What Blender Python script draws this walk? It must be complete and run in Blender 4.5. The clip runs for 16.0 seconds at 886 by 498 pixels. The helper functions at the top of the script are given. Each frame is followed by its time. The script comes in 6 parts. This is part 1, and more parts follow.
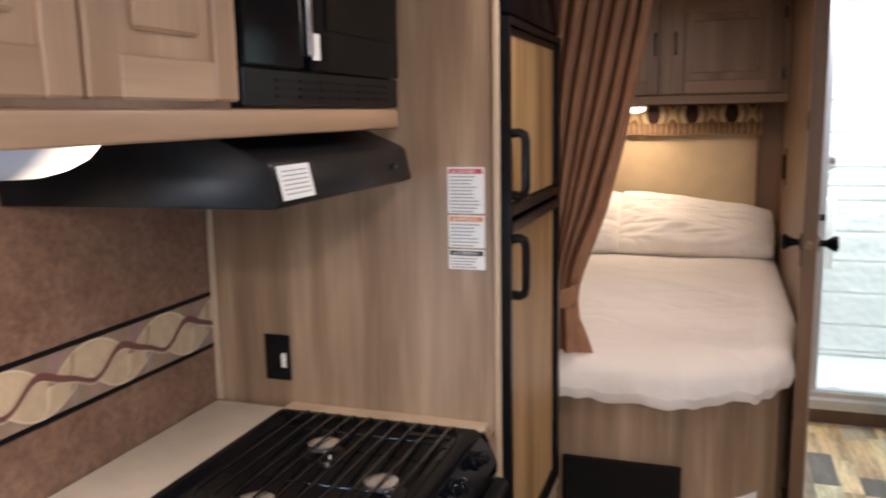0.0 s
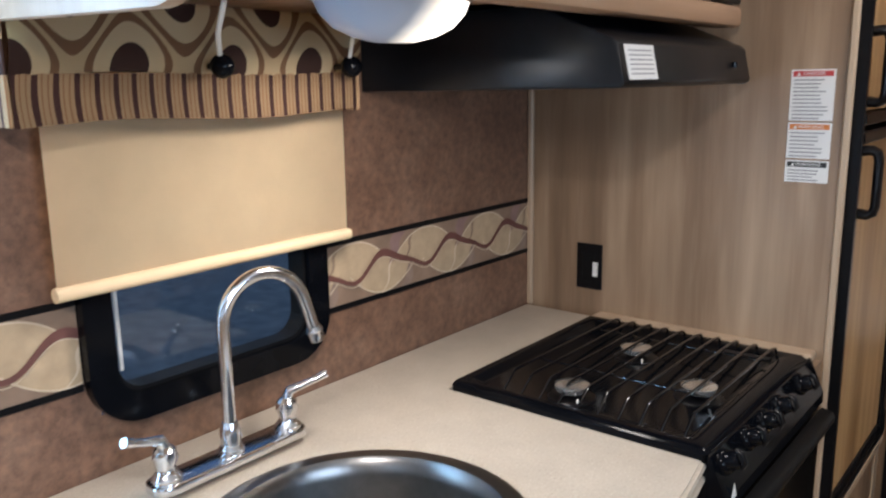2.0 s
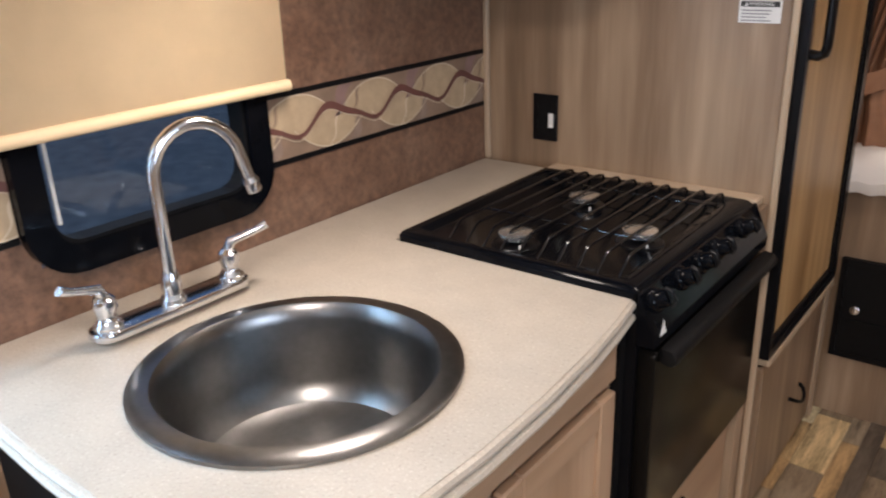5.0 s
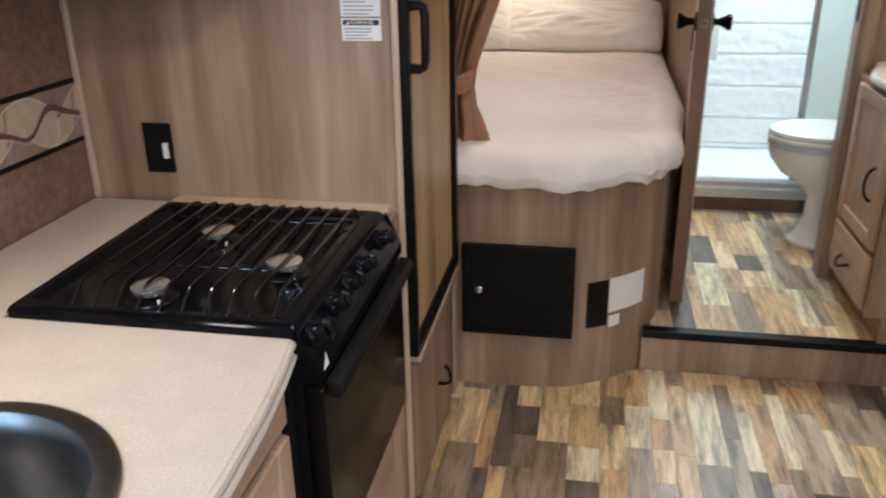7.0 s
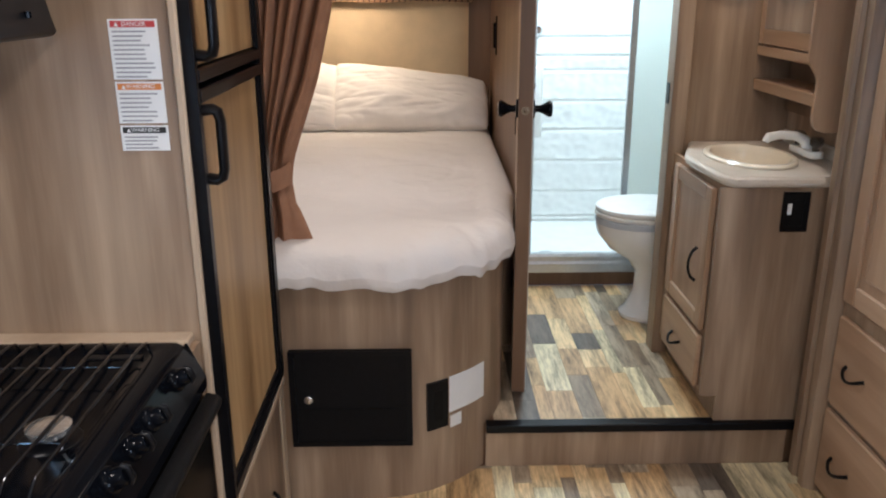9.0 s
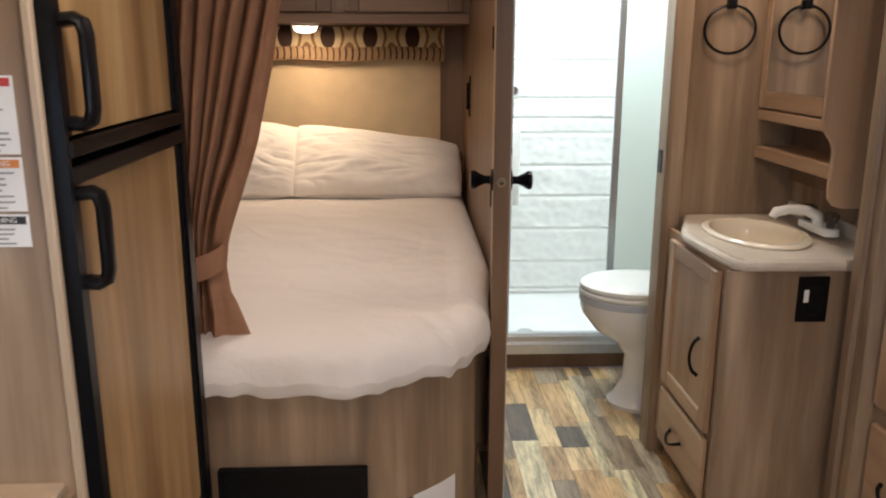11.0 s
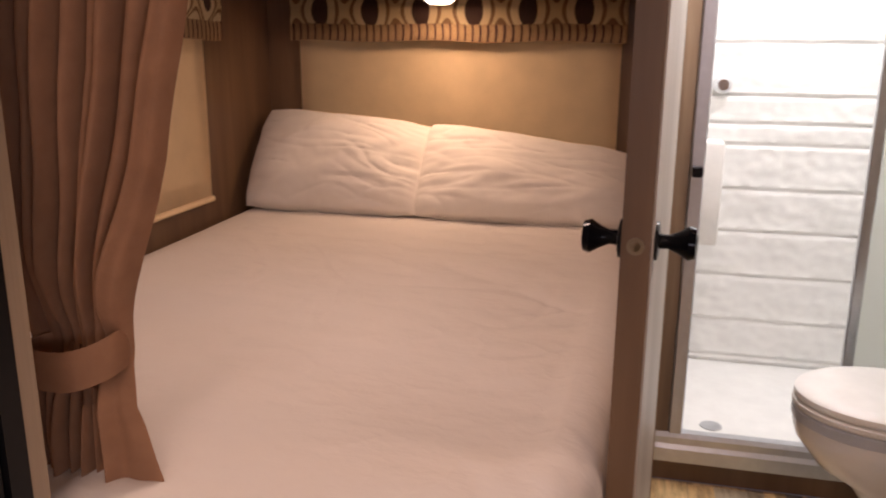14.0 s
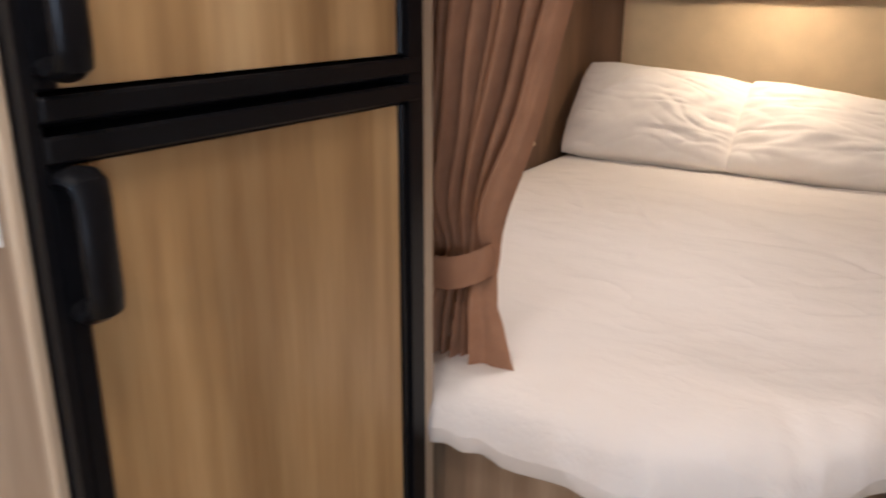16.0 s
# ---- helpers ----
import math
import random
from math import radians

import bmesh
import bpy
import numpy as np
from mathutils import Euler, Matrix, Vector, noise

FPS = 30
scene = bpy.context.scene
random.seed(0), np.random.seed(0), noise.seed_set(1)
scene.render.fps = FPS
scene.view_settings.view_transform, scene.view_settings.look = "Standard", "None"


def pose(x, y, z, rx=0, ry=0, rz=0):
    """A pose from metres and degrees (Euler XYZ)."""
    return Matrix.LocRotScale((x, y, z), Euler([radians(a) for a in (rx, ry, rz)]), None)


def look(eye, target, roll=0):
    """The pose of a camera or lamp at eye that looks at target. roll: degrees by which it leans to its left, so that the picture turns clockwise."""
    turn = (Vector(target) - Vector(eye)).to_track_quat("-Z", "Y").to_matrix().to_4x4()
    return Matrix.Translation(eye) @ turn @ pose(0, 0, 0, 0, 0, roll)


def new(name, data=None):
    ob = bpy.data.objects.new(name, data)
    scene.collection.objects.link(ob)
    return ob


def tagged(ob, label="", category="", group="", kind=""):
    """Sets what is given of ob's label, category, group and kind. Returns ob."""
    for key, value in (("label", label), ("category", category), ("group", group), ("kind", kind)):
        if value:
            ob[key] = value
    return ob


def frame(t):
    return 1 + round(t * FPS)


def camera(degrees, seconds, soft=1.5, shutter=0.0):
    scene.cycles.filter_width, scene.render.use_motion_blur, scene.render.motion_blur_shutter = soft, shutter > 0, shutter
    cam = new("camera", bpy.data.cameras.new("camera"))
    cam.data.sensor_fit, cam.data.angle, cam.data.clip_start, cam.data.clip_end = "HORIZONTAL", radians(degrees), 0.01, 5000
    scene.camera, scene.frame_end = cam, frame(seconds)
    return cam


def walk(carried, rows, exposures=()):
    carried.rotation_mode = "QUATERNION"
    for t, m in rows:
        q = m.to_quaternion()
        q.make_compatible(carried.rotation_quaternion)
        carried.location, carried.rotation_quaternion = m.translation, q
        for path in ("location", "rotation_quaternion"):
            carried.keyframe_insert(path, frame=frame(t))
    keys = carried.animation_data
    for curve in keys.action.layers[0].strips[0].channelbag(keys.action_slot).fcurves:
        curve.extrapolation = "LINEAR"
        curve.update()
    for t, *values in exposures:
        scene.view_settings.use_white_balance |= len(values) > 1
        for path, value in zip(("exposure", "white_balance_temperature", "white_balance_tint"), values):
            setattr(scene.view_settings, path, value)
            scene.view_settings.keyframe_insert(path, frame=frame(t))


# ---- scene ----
cam = camera(57.6, 16.0, 2.0, 0.4)
PATH = [
    (0, (0.148, 0.065, 1.591), (-0.491, 1.932, 1.264), -1.1),
    (0.5, (0.124, 0.053, 1.576), (-0.773, 1.811, 1.255), -1.1),
    (1, (0.105, 0.034, 1.547), (-0.949, 1.704, 1.226), -1.1),
    (1.5, (0.084, 0.015, 1.502), (-1.066, 1.614, 1.154), -1.0),
    (2, (0.079, -0.001, 1.465), (-1.151, 1.522, 1.056), -0.9),
    (2.5, (0.085, -0.009, 1.445), (-1.21, 1.435, 0.955), -0.8),
    (3, (0.1, -0.028, 1.429), (-1.236, 1.349, 0.863), -1.0),
    (5.5, (0.161, 0.07, 1.433), (-0.848, 1.618, 0.668), -1.5),
    (6, (0.146, 0.083, 1.446), (-0.612, 1.765, 0.675), -1.3),
    (6.5, (0.123, 0.095, 1.459), (-0.415, 1.861, 0.689), -1.1),
    (7, (0.099, 0.111, 1.476), (-0.246, 1.931, 0.721), -1.0),
    (7.5, (0.081, 0.13, 1.502), (-0.079, 1.983, 0.767), -0.7),
    (8, (0.081, 0.191, 1.518), (0.04, 2.063, 0.815), -0.4),
    (8.5, (0.104, 0.26, 1.516), (0.115, 2.149, 0.858), -0.3),
    (9, (0.132, 0.319, 1.523), (0.164, 2.222, 0.91), -0.2),
    (11.5, (0.212, 0.854, 1.508), (0.321, 2.795, 1.037), -0.3),
    (12, (0.327, 1.056, 1.544), (0.451, 2.994, 1.066), -0.9),
    (12.5, (0.359, 1.221, 1.495), (0.399, 3.167, 1.037), -0.2),
    (13, (0.379, 1.399, 1.495), (0.235, 3.339, 1.033), -0.5),
    (13.5, (0.397, 1.522, 1.465), (0.104, 3.445, 1.0), -0.1),
    (14, (0.426, 1.639, 1.451), (-0.027, 3.524, 0.959), 0.4),
    (14.5, (0.449, 1.688, 1.445), (-0.184, 3.508, 0.91), 0.3),
    (15, (0.433, 1.657, 1.448), (-0.351, 3.404, 0.87), 0.3),
    (15.5, (0.419, 1.552, 1.459), (-0.484, 3.233, 0.858), 0.2),
    (16, (0.41, 1.418, 1.476), (-0.652, 2.999, 0.867), 0.1),
]
EXPOSURES = [(0, 0.25, 6200, 19), (0.5, 0.18, 5700, 13), (0.9, 0.15, 5500, 7), (2, 0.15, 5750, 12), (3, 0.3, 5500, 9), (5.5, 0.15, 6250, 18), (6.5, 0.22, 6050, 15), (7.5, 0.22, 5700, 15), (8.5, 0.25, 5700, 14), (9, 0.2, 5700, 14), (11.5, 0.05, 6700, 21), (12.5, -0.08, 7150, 35), (14.0, -0.2, 7500, 40), (14.5, -0.15, 6900, 34), (15.0, 0.05, 6300, 23), (15.4, 0.25, 5950, 18), (16, 0.45, 5900, 16)]
walk(cam, [(t, look(eye, target, roll)) for t, eye, target, roll in PATH], EXPOSURES)


# ---- light ----
world = bpy.data.worlds.new("world")
scene.world = world
world.use_nodes = True
wt = world.node_tree
sky = wt.nodes.new("ShaderNodeTexSky")
sky.sky_type, sky.sun_disc, sky.sun_elevation, sky.sun_rotation = "NISHITA", False, radians(45), radians(250)
wt.nodes["Background"].inputs[1].default_value = 0.1
wt.links.new(sky.outputs[0], wt.nodes["Background"].inputs[0])


def lamp(name, kind, m, energy, color, size=0.1, size_y=None, spread=180):
    data = bpy.data.lights.new(name, kind)
    data.energy, data.color = energy, color
    if kind == "AREA":
        data.size, data.spread = size, radians(spread)
        if size_y:
            data.shape, data.size_y = "RECTANGLE", size_y
    else:
        data.shadow_soft_size = size
    ob = new(name, data)
    ob.matrix_world = m
    return ob


DAY, WARM, LED = (0.72, 0.86, 1.0), (1.0, 0.72, 0.42), (1.0, 0.87, 0.72)
lamp("door_daylight", "AREA", look((-1.20, -0.02, 1.30), (0.5, -0.02, 1.1)), 15, (0.50, 0.78, 1.0), 0.50, 0.95)
# Fill from an added, unseen window opening; brightens the kitchen wall.
lamp("dinette_side_fill", "AREA", look((1.90, 0.0, 1.33), (-1.0, 0.1, 1.0)), 22, DAY, 1.3, 0.6)
# Weak fill through the added rear opening, out of view.
lamp("rear_fill", "AREA", look((0.35, -1.74, 1.35), (0.35, 2.0, 1.0)), 2, DAY, 1.3, 0.6)
lamp("ceiling_lamp_light", "AREA", look((0.30, -0.60, 2.11), (0.30, -0.60, 0)), 36, LED, 0.22)
lamp("aisle_lamp_light", "AREA", look((0.0, 1.60, 2.11), (0.0, 1.60, 0)), 4.3, LED, 0.22, None, 150)
lamp("vanity_ceiling_light", "AREA", look((1.06, 2.96, 2.11), (1.06, 2.96, 0)), 3.4, (1.0, 0.80, 0.58), 0.18)
# Added fill over the bed, which is too dark without it.
lamp("bed_fill_light", "AREA", look((-0.25, 3.2, 2.11), (-0.25, 3.2, 0)), 8.6, LED, 0.22)
lamp("sink_lamp_light", "AREA", look((-0.72, 0.90, 1.505), (-0.80, 0.90, 0)), 3.6, LED, 0.14)
lamp("bed_lamp_light", "AREA", look((-0.28, 4.50, 1.575), (-0.28, 4.60, 0.6)), 3.4, (1.0, 0.77, 0.50), 0.09)
lamp("shower_skylight", "AREA", look((1.0, 4.38, 2.13), (1.0, 4.38, 0)), 14, (0.78, 0.97, 1.0), 0.55)
lamp("bath_ceiling_light", "AREA", look((0.75, 3.62, 2.11), (0.75, 3.62, 0)), 12, (0.84, 0.97, 0.97), 0.2)


# ---- materials ----
def nodes_of(name):
    m = bpy.data.materials.new(name)
    m.use_nodes = True
    return m, m.node_tree, m.node_tree.nodes["Principled BSDF"]


def ramp_of(nt, fac, stops, constant=False):
    r = nt.nodes.new("ShaderNodeValToRGB")
    if constant:
        r.color_ramp.interpolation = "CONSTANT"
    el = r.color_ramp.elements
    while len(el) < len(stops):
        el.new(0.5)
    for e, (p, c) in zip(el, stops):
        e.position, e.color = p, (*c, 1)
    nt.links.new(fac, r.inputs[0])
    return r.outputs[0]


def noise_of(nt, scale, detail=4.0, stretch=(1, 1, 1), rough=0.55, shift=None):
    geo = nt.nodes.new("ShaderNodeNewGeometry")
    vec = nt.nodes.new("ShaderNodeVectorMath")
    vec.operation = "MULTIPLY"
    vec.inputs[1].default_value = stretch
    nt.links.new(geo.outputs["Position"], vec.inputs[0])
    src = vec.outputs[0]
    if shift is not None:
        add = nt.nodes.new("ShaderNodeVectorMath")
        nt.links.new(src, add.inputs[0])
        nt.links.new(shift, add.inputs[1])
        src = add.outputs[0]
    n = nt.nodes.new("ShaderNodeTexNoise")
    n.inputs["Scale"].default_value, n.inputs["Detail"].default_value, n.inputs["Roughness"].default_value = scale, detail, rough
    nt.links.new(src, n.inputs["Vector"])
    return n.outputs[0]


def mix_of(nt, fac, a, b, blend="MIX"):
    m = nt.nodes.new("ShaderNodeMix")
    m.data_type, m.blend_type = "RGBA", blend
    for sock, v in ((m.inputs[0], fac), (m.inputs[6], a), (m.inputs[7], b)):
        if isinstance(v, (int, float)):
            sock.default_value = v
        elif isinstance(v, tuple):
            sock.default_value = (*v, 1)
        else:
            nt.links.new(v, sock)
    return m.outputs[2]


def bump_of(nt, bsdf, height, strength=0.2, distance=0.002):
    b = nt.nodes.new("ShaderNodeBump")
    b.inputs["Strength"].default_value, b.inputs["Distance"].default_value = strength, distance
    nt.links.new(height, b.inputs["Height"])
    nt.links.new(b.outputs[0], bsdf.inputs["Normal"])


def wood(name, dark, mid, pale, axis="z", rough=0.42, vary=True):
    m, nt, b = nodes_of(name)
    along = {"x": (0.09, 1, 1), "y": (1, 0.09, 1), "z": (1, 1, 0.09)}[axis]
    fine = {"x": (0.02, 1, 1), "y": (1, 0.02, 1), "z": (1, 1, 0.02)}[axis]
    shift = None
    if vary:
        oi = nt.nodes.new("ShaderNodeObjectInfo")
        sc = nt.nodes.new("ShaderNodeMath")
        sc.operation = "MULTIPLY"
        sc.inputs[1].default_value = 7.0
        nt.links.new(oi.outputs["Random"], sc.inputs[0])
        shift = sc.outputs[0]
    broad = noise_of(nt, 20, 4, along, 0.55, shift)
    wide = noise_of(nt, 7, 3, along, 0.5, shift)
    grain = noise_of(nt, 160, 5, fine, 0.7, shift)
    col = ramp_of(nt, broad, [(0.28, dark), (0.5, mid), (0.72, pale)])
    big = ramp_of(nt, wide, [(0.34, dark), (0.52, mid), (0.66, pale)])
    col = mix_of(nt, 0.55, col, big)
    g = ramp_of(nt, grain, [(0.3, (0.80, 0.78, 0.76)), (0.6, (1, 1, 1))])
    nt.links.new(mix_of(nt, 0.35, col, g, "MULTIPLY"), b.inputs["Base Color"])
    b.inputs["Roughness"].default_value = rough
    bump_of(nt, b, grain, 0.12, 0.001)
    return m


def plain(name, color, rough=0.5, metal=0.0, var=0.12, scale=30.0, bump=0.05, coat=0.0, spec=0.5):
    m, nt, b = nodes_of(name)
    n = noise_of(nt, scale, 5)
    lo = tuple(max(0, c * (1 - var)) for c in color)
    hi = tuple(min(1, c * (1 + var)) for c in color)
    nt.links.new(ramp_of(nt, n, [(0.3, lo), (0.7, hi)]), b.inputs["Base Color"])
    b.inputs["Roughness"].default_value, b.inputs["Metallic"].default_value, b.inputs["Coat Weight"].default_value = rough, metal, coat
    b.inputs["Specular IOR Level"].default_value = spec
    if bump:
        bump_of(nt, b, noise_of(nt, scale * 8, 3), bump, 0.001)
    return m


def glow(name, color, strength):
    m, nt, b = nodes_of(name)
    b.inputs["Base Color"].default_value = (0.9, 0.9, 0.88, 1)
    b.inputs["Emission Color"].default_value = (*color, 1)
    b.inputs["Emission Strength"].default_value = strength
    return m


WALLWOOD = wood("oak_laminate", (0.145, 0.092, 0.056), (0.275, 0.186, 0.117), (0.5, 0.37, 0.25))
CABWOOD = wood("cabinet_maple", (0.27, 0.165, 0.098), (0.39, 0.25, 0.155), (0.50, 0.345, 0.225))
CABWOOD_Y = wood("cabinet_maple_rail", (0.27, 0.165, 0.098), (0.39, 0.25, 0.155), (0.50, 0.345, 0.225), "y")
CABWOOD_X = wood("cabinet_maple_rail_across", (0.27, 0.165, 0.098), (0.39, 0.25, 0.155), (0.50, 0.345, 0.225), "x")
DARKWOOD = wood("walnut_laminate", (0.102, 0.056, 0.030), (0.153, 0.086, 0.047), (0.204, 0.122, 0.069))
FRIDGEWOOD = wood("fridge_oak", (0.19, 0.098, 0.036), (0.39, 0.235, 0.10), (0.60, 0.41, 0.205))
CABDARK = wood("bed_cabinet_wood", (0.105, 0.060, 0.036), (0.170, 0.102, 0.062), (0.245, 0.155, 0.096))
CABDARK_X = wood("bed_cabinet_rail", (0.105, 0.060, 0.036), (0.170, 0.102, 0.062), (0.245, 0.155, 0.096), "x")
EDGEWOOD = wood("pale_edge_band", (0.38, 0.28, 0.19), (0.46, 0.35, 0.24), (0.53, 0.42, 0.30))
GRATEBLACK = plain("grate_enamel", (0.004, 0.004, 0.005), 0.16, 0, 0.2, 60, 0.03, 0.3, 0.6)
BLACKGLOSS = plain("black_enamel", (0.003, 0.0035, 0.005), 0.11, 0, 0.2, 20, 0, 0.0, 0.10)
BLACKSATIN = plain("black_plastic", (0.005, 0.005, 0.006), 0.30, 0, 0.2, 60, 0.05, 0.0, 0.17)
BLACKMATTE = plain("black_matte", (0.006, 0.006, 0.0065), 0.5, 0, 0.2, 60, 0.08, 0.0, 0.13)
HOODBLACK = plain("hood_enamel", (0.005, 0.006, 0.008), 0.34, 0, 0.2, 40, 0.03, 0.0, 0.28)
OVENGLASS = plain("oven_glass", (0.005, 0.0045, 0.004), 0.22, 0, 0.1, 10, 0, 0.0, 0.08)
CHROME = plain("chrome", (0.72, 0.73, 0.75), 0.17, 1.0, 0.04, 30, 0)
STEEL = plain("brushed_steel", (0.24, 0.235, 0.23), 0.30, 1.0, 0.08, 60, 0.04)
ALU = plain("satin_aluminium", (0.55, 0.57, 0.60), 0.35, 0.9, 0.05, 40, 0.02)
BURNERCAP = plain("burner_cap_metal", (0.80, 0.78, 0.74), 0.22, 0.9, 0.05, 50, 0.02)
BRASS = plain("aged_brass", (0.26, 0.21, 0.15), 0.35, 1.0, 0.1, 60, 0.03)
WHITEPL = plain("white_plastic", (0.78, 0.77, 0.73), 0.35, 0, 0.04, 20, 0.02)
SHOWERWHITE = plain("shower_acrylic", (0.80, 0.80, 0.77), 0.32, 0, 0.04, 14, 0.25)
PORCELAIN = plain("porcelain", (0.80, 0.79, 0.77), 0.12, 0, 0.02, 10, 0, 0.3)
TOILETGREY = plain("toilet_band", (0.50, 0.54, 0.60), 0.3, 0, 0.03, 20, 0)
CREAM = plain("cream_sink", (0.78, 0.70, 0.56), 0.2, 0, 0.03, 20, 0, 0.2)
SHADE = plain("shade_fabric", (0.79, 0.60, 0.37), 0.85, 0, 0.05, 9, 0.15)
def cloth_sheet(name, color):
    """Cotton with soft wrinkles running across it and a fine weave."""
    m, nt, b = nodes_of(name)
    n = noise_of(nt, 3.0, 2, (1.0, 1.2, 1.0), 0.45)
    w = nt.nodes.new("ShaderNodeMath")
    w.operation = "PINGPONG"
    w.inputs[1].default_value = 0.48
    nt.links.new(n, w.inputs[0])
    nt.links.new(ramp_of(nt, noise_of(nt, 5, 4), [(0.3, tuple(c * 0.97 for c in color)), (0.7, color)]), b.inputs["Base Color"])
    b.inputs["Roughness"].default_value = 0.9
    b.inputs["Sheen Weight"].default_value = 0.15
    crumple = noise_of(nt, 9.0, 4, (1.0, 1.6, 1.0), 0.6)
    add = nt.nodes.new("ShaderNodeMath")
    add.operation = "MULTIPLY_ADD"
    add.inputs[1].default_value = 0.16
    nt.links.new(crumple, add.inputs[0])
    nt.links.new(w.outputs[0], add.inputs[2])
    bump_of(nt, b, add.outputs[0], 0.5, 0.08)
    return m


SHEET = cloth_sheet("bed_sheet", (0.74, 0.69, 0.64))
PILLOWCASE = plain("pillow_case", (0.76, 0.72, 0.67), 0.9, 0, 0.04, 8, 0.15)
CURTAIN = plain("curtain_fabric", (0.30, 0.150, 0.082), 0.92, 0, 0.10, 25, 0.35)
BORDERBASE = plain("border_taupe", (0.24, 0.165, 0.115), 0.45, 0, 0.18, 18, 0.05)
BORDERLEAF = plain("border_leaf", (0.44, 0.335, 0.215), 0.45, 0, 0.12, 30, 0.05)
WAVERED = plain("border_wine", (0.13, 0.052, 0.042), 0.6)
BORDERSTEM = plain("border_stem", (0.27, 0.19, 0.13), 0.6)
MAUVE = plain("border_mauve", (0.25, 0.160, 0.145), 0.45, 0, 0.15, 30, 0.05)
BORDERLINE = plain("border_line", (0.58, 0.48, 0.35), 0.4, 0, 0.05, 30, 0)
BORDERSHADE = plain("border_shade", (0.26, 0.19, 0.15), 0.45, 0, 0.15, 30, 0.05)
LABELWHITE = plain("label_paper", (0.78, 0.78, 0.76), 0.5, 0, 0.02, 20, 0)
LABELINK = plain("label_ink", (0.32, 0.32, 0.33), 0.6, 0, 0.1, 40, 0)
LABELRED = plain("label_red", (0.5, 0.05, 0.05), 0.5, 0, 0.05, 30, 0)
LABELORANGE = plain("label_orange", (0.65, 0.22, 0.05), 0.5, 0, 0.05, 30, 0)
LABELBLACK = plain("label_black", (0.015, 0.015, 0.015), 0.5, 0, 0.1, 30, 0)
CEILWHITE = plain("ceiling_panel", (0.72, 0.70, 0.66), 0.7, 0, 0.03, 12, 0.1)
UPHOL = plain("bench_vinyl", (0.36, 0.31, 0.27), 0.5, 0, 0.08, 40, 0.15)
def lit_bowl(name, bulb):
    """Pearly glass bowl that glows round the bulb inside it."""
    m, nt, b = nodes_of(name)
    geo = nt.nodes.new("ShaderNodeNewGeometry")
    d = nt.nodes.new("ShaderNodeVectorMath")
    d.operation = "DISTANCE"
    d.inputs[1].default_value = bulb
    nt.links.new(geo.outputs["Position"], d.inputs[0])
    near = ramp_of(nt, d.outputs["Value"], [(0.03, (4.0, 3.5, 2.7)), (0.065, (1.3, 1.1, 0.8)), (0.10, (0.10, 0.10, 0.10)), (0.22, (0.015, 0.02, 0.03))])
    nt.links.new(near, b.inputs["Emission Color"])
    b.inputs["Emission Strength"].default_value = 1.0
    b.inputs["Base Color"].default_value = (0.26, 0.30, 0.38, 1)
    b.inputs["Roughness"].default_value = 0.25
    return m


LAMPGLASS = lit_bowl("sink_lamp_glass", (-0.65, 0.935, 1.535))
BEDGLASS = glow("bed_lamp_glass", (1.0, 0.82, 0.6), 8.0)
CEILGLASS = glow("ceiling_lamp_glass", (1.0, 0.9, 0.78), 3.0)


def mottled(name):
    m, nt, b = nodes_of(name)
    a = noise_of(nt, 9, 8, (1, 1, 1), 0.7)
    c = noise_of(nt, 60, 6, (1, 1, 1), 0.7)
    base = ramp_of(nt, a, [(0.25, (0.115, 0.062, 0.040)), (0.5, (0.185, 0.105, 0.068)), (0.75, (0.25, 0.155, 0.105))])
    fine = ramp_of(nt, c, [(0.32, (0.55, 0.55, 0.55)), (0.5, (0.95, 0.95, 0.95)), (0.66, (1.3, 1.25, 1.2))])
    nt.links.new(mix_of(nt, 0.8, base, fine, "MULTIPLY"), b.inputs["Base Color"])
    b.inputs["Roughness"].default_value = 0.42
    bump_of(nt, b, c, 0.1, 0.001)
    return m


def speckled(name, base, dark, pale):
    m, nt, b = nodes_of(name)
    col = ramp_of(nt, noise_of(nt, 230, 4, (1, 1, 1), 0.7), [(0.30, dark), (0.43, base), (0.56, base), (0.68, pale)])
    cloud = ramp_of(nt, noise_of(nt, 14, 5), [(0.3, (0.90, 0.90, 0.90)), (0.7, (1.04, 1.04, 1.04))])
    nt.links.new(mix_of(nt, 0.9, col, cloud, "MULTIPLY"), b.inputs["Base Color"])
    b.inputs["Roughness"].default_value = 0.30
    return m


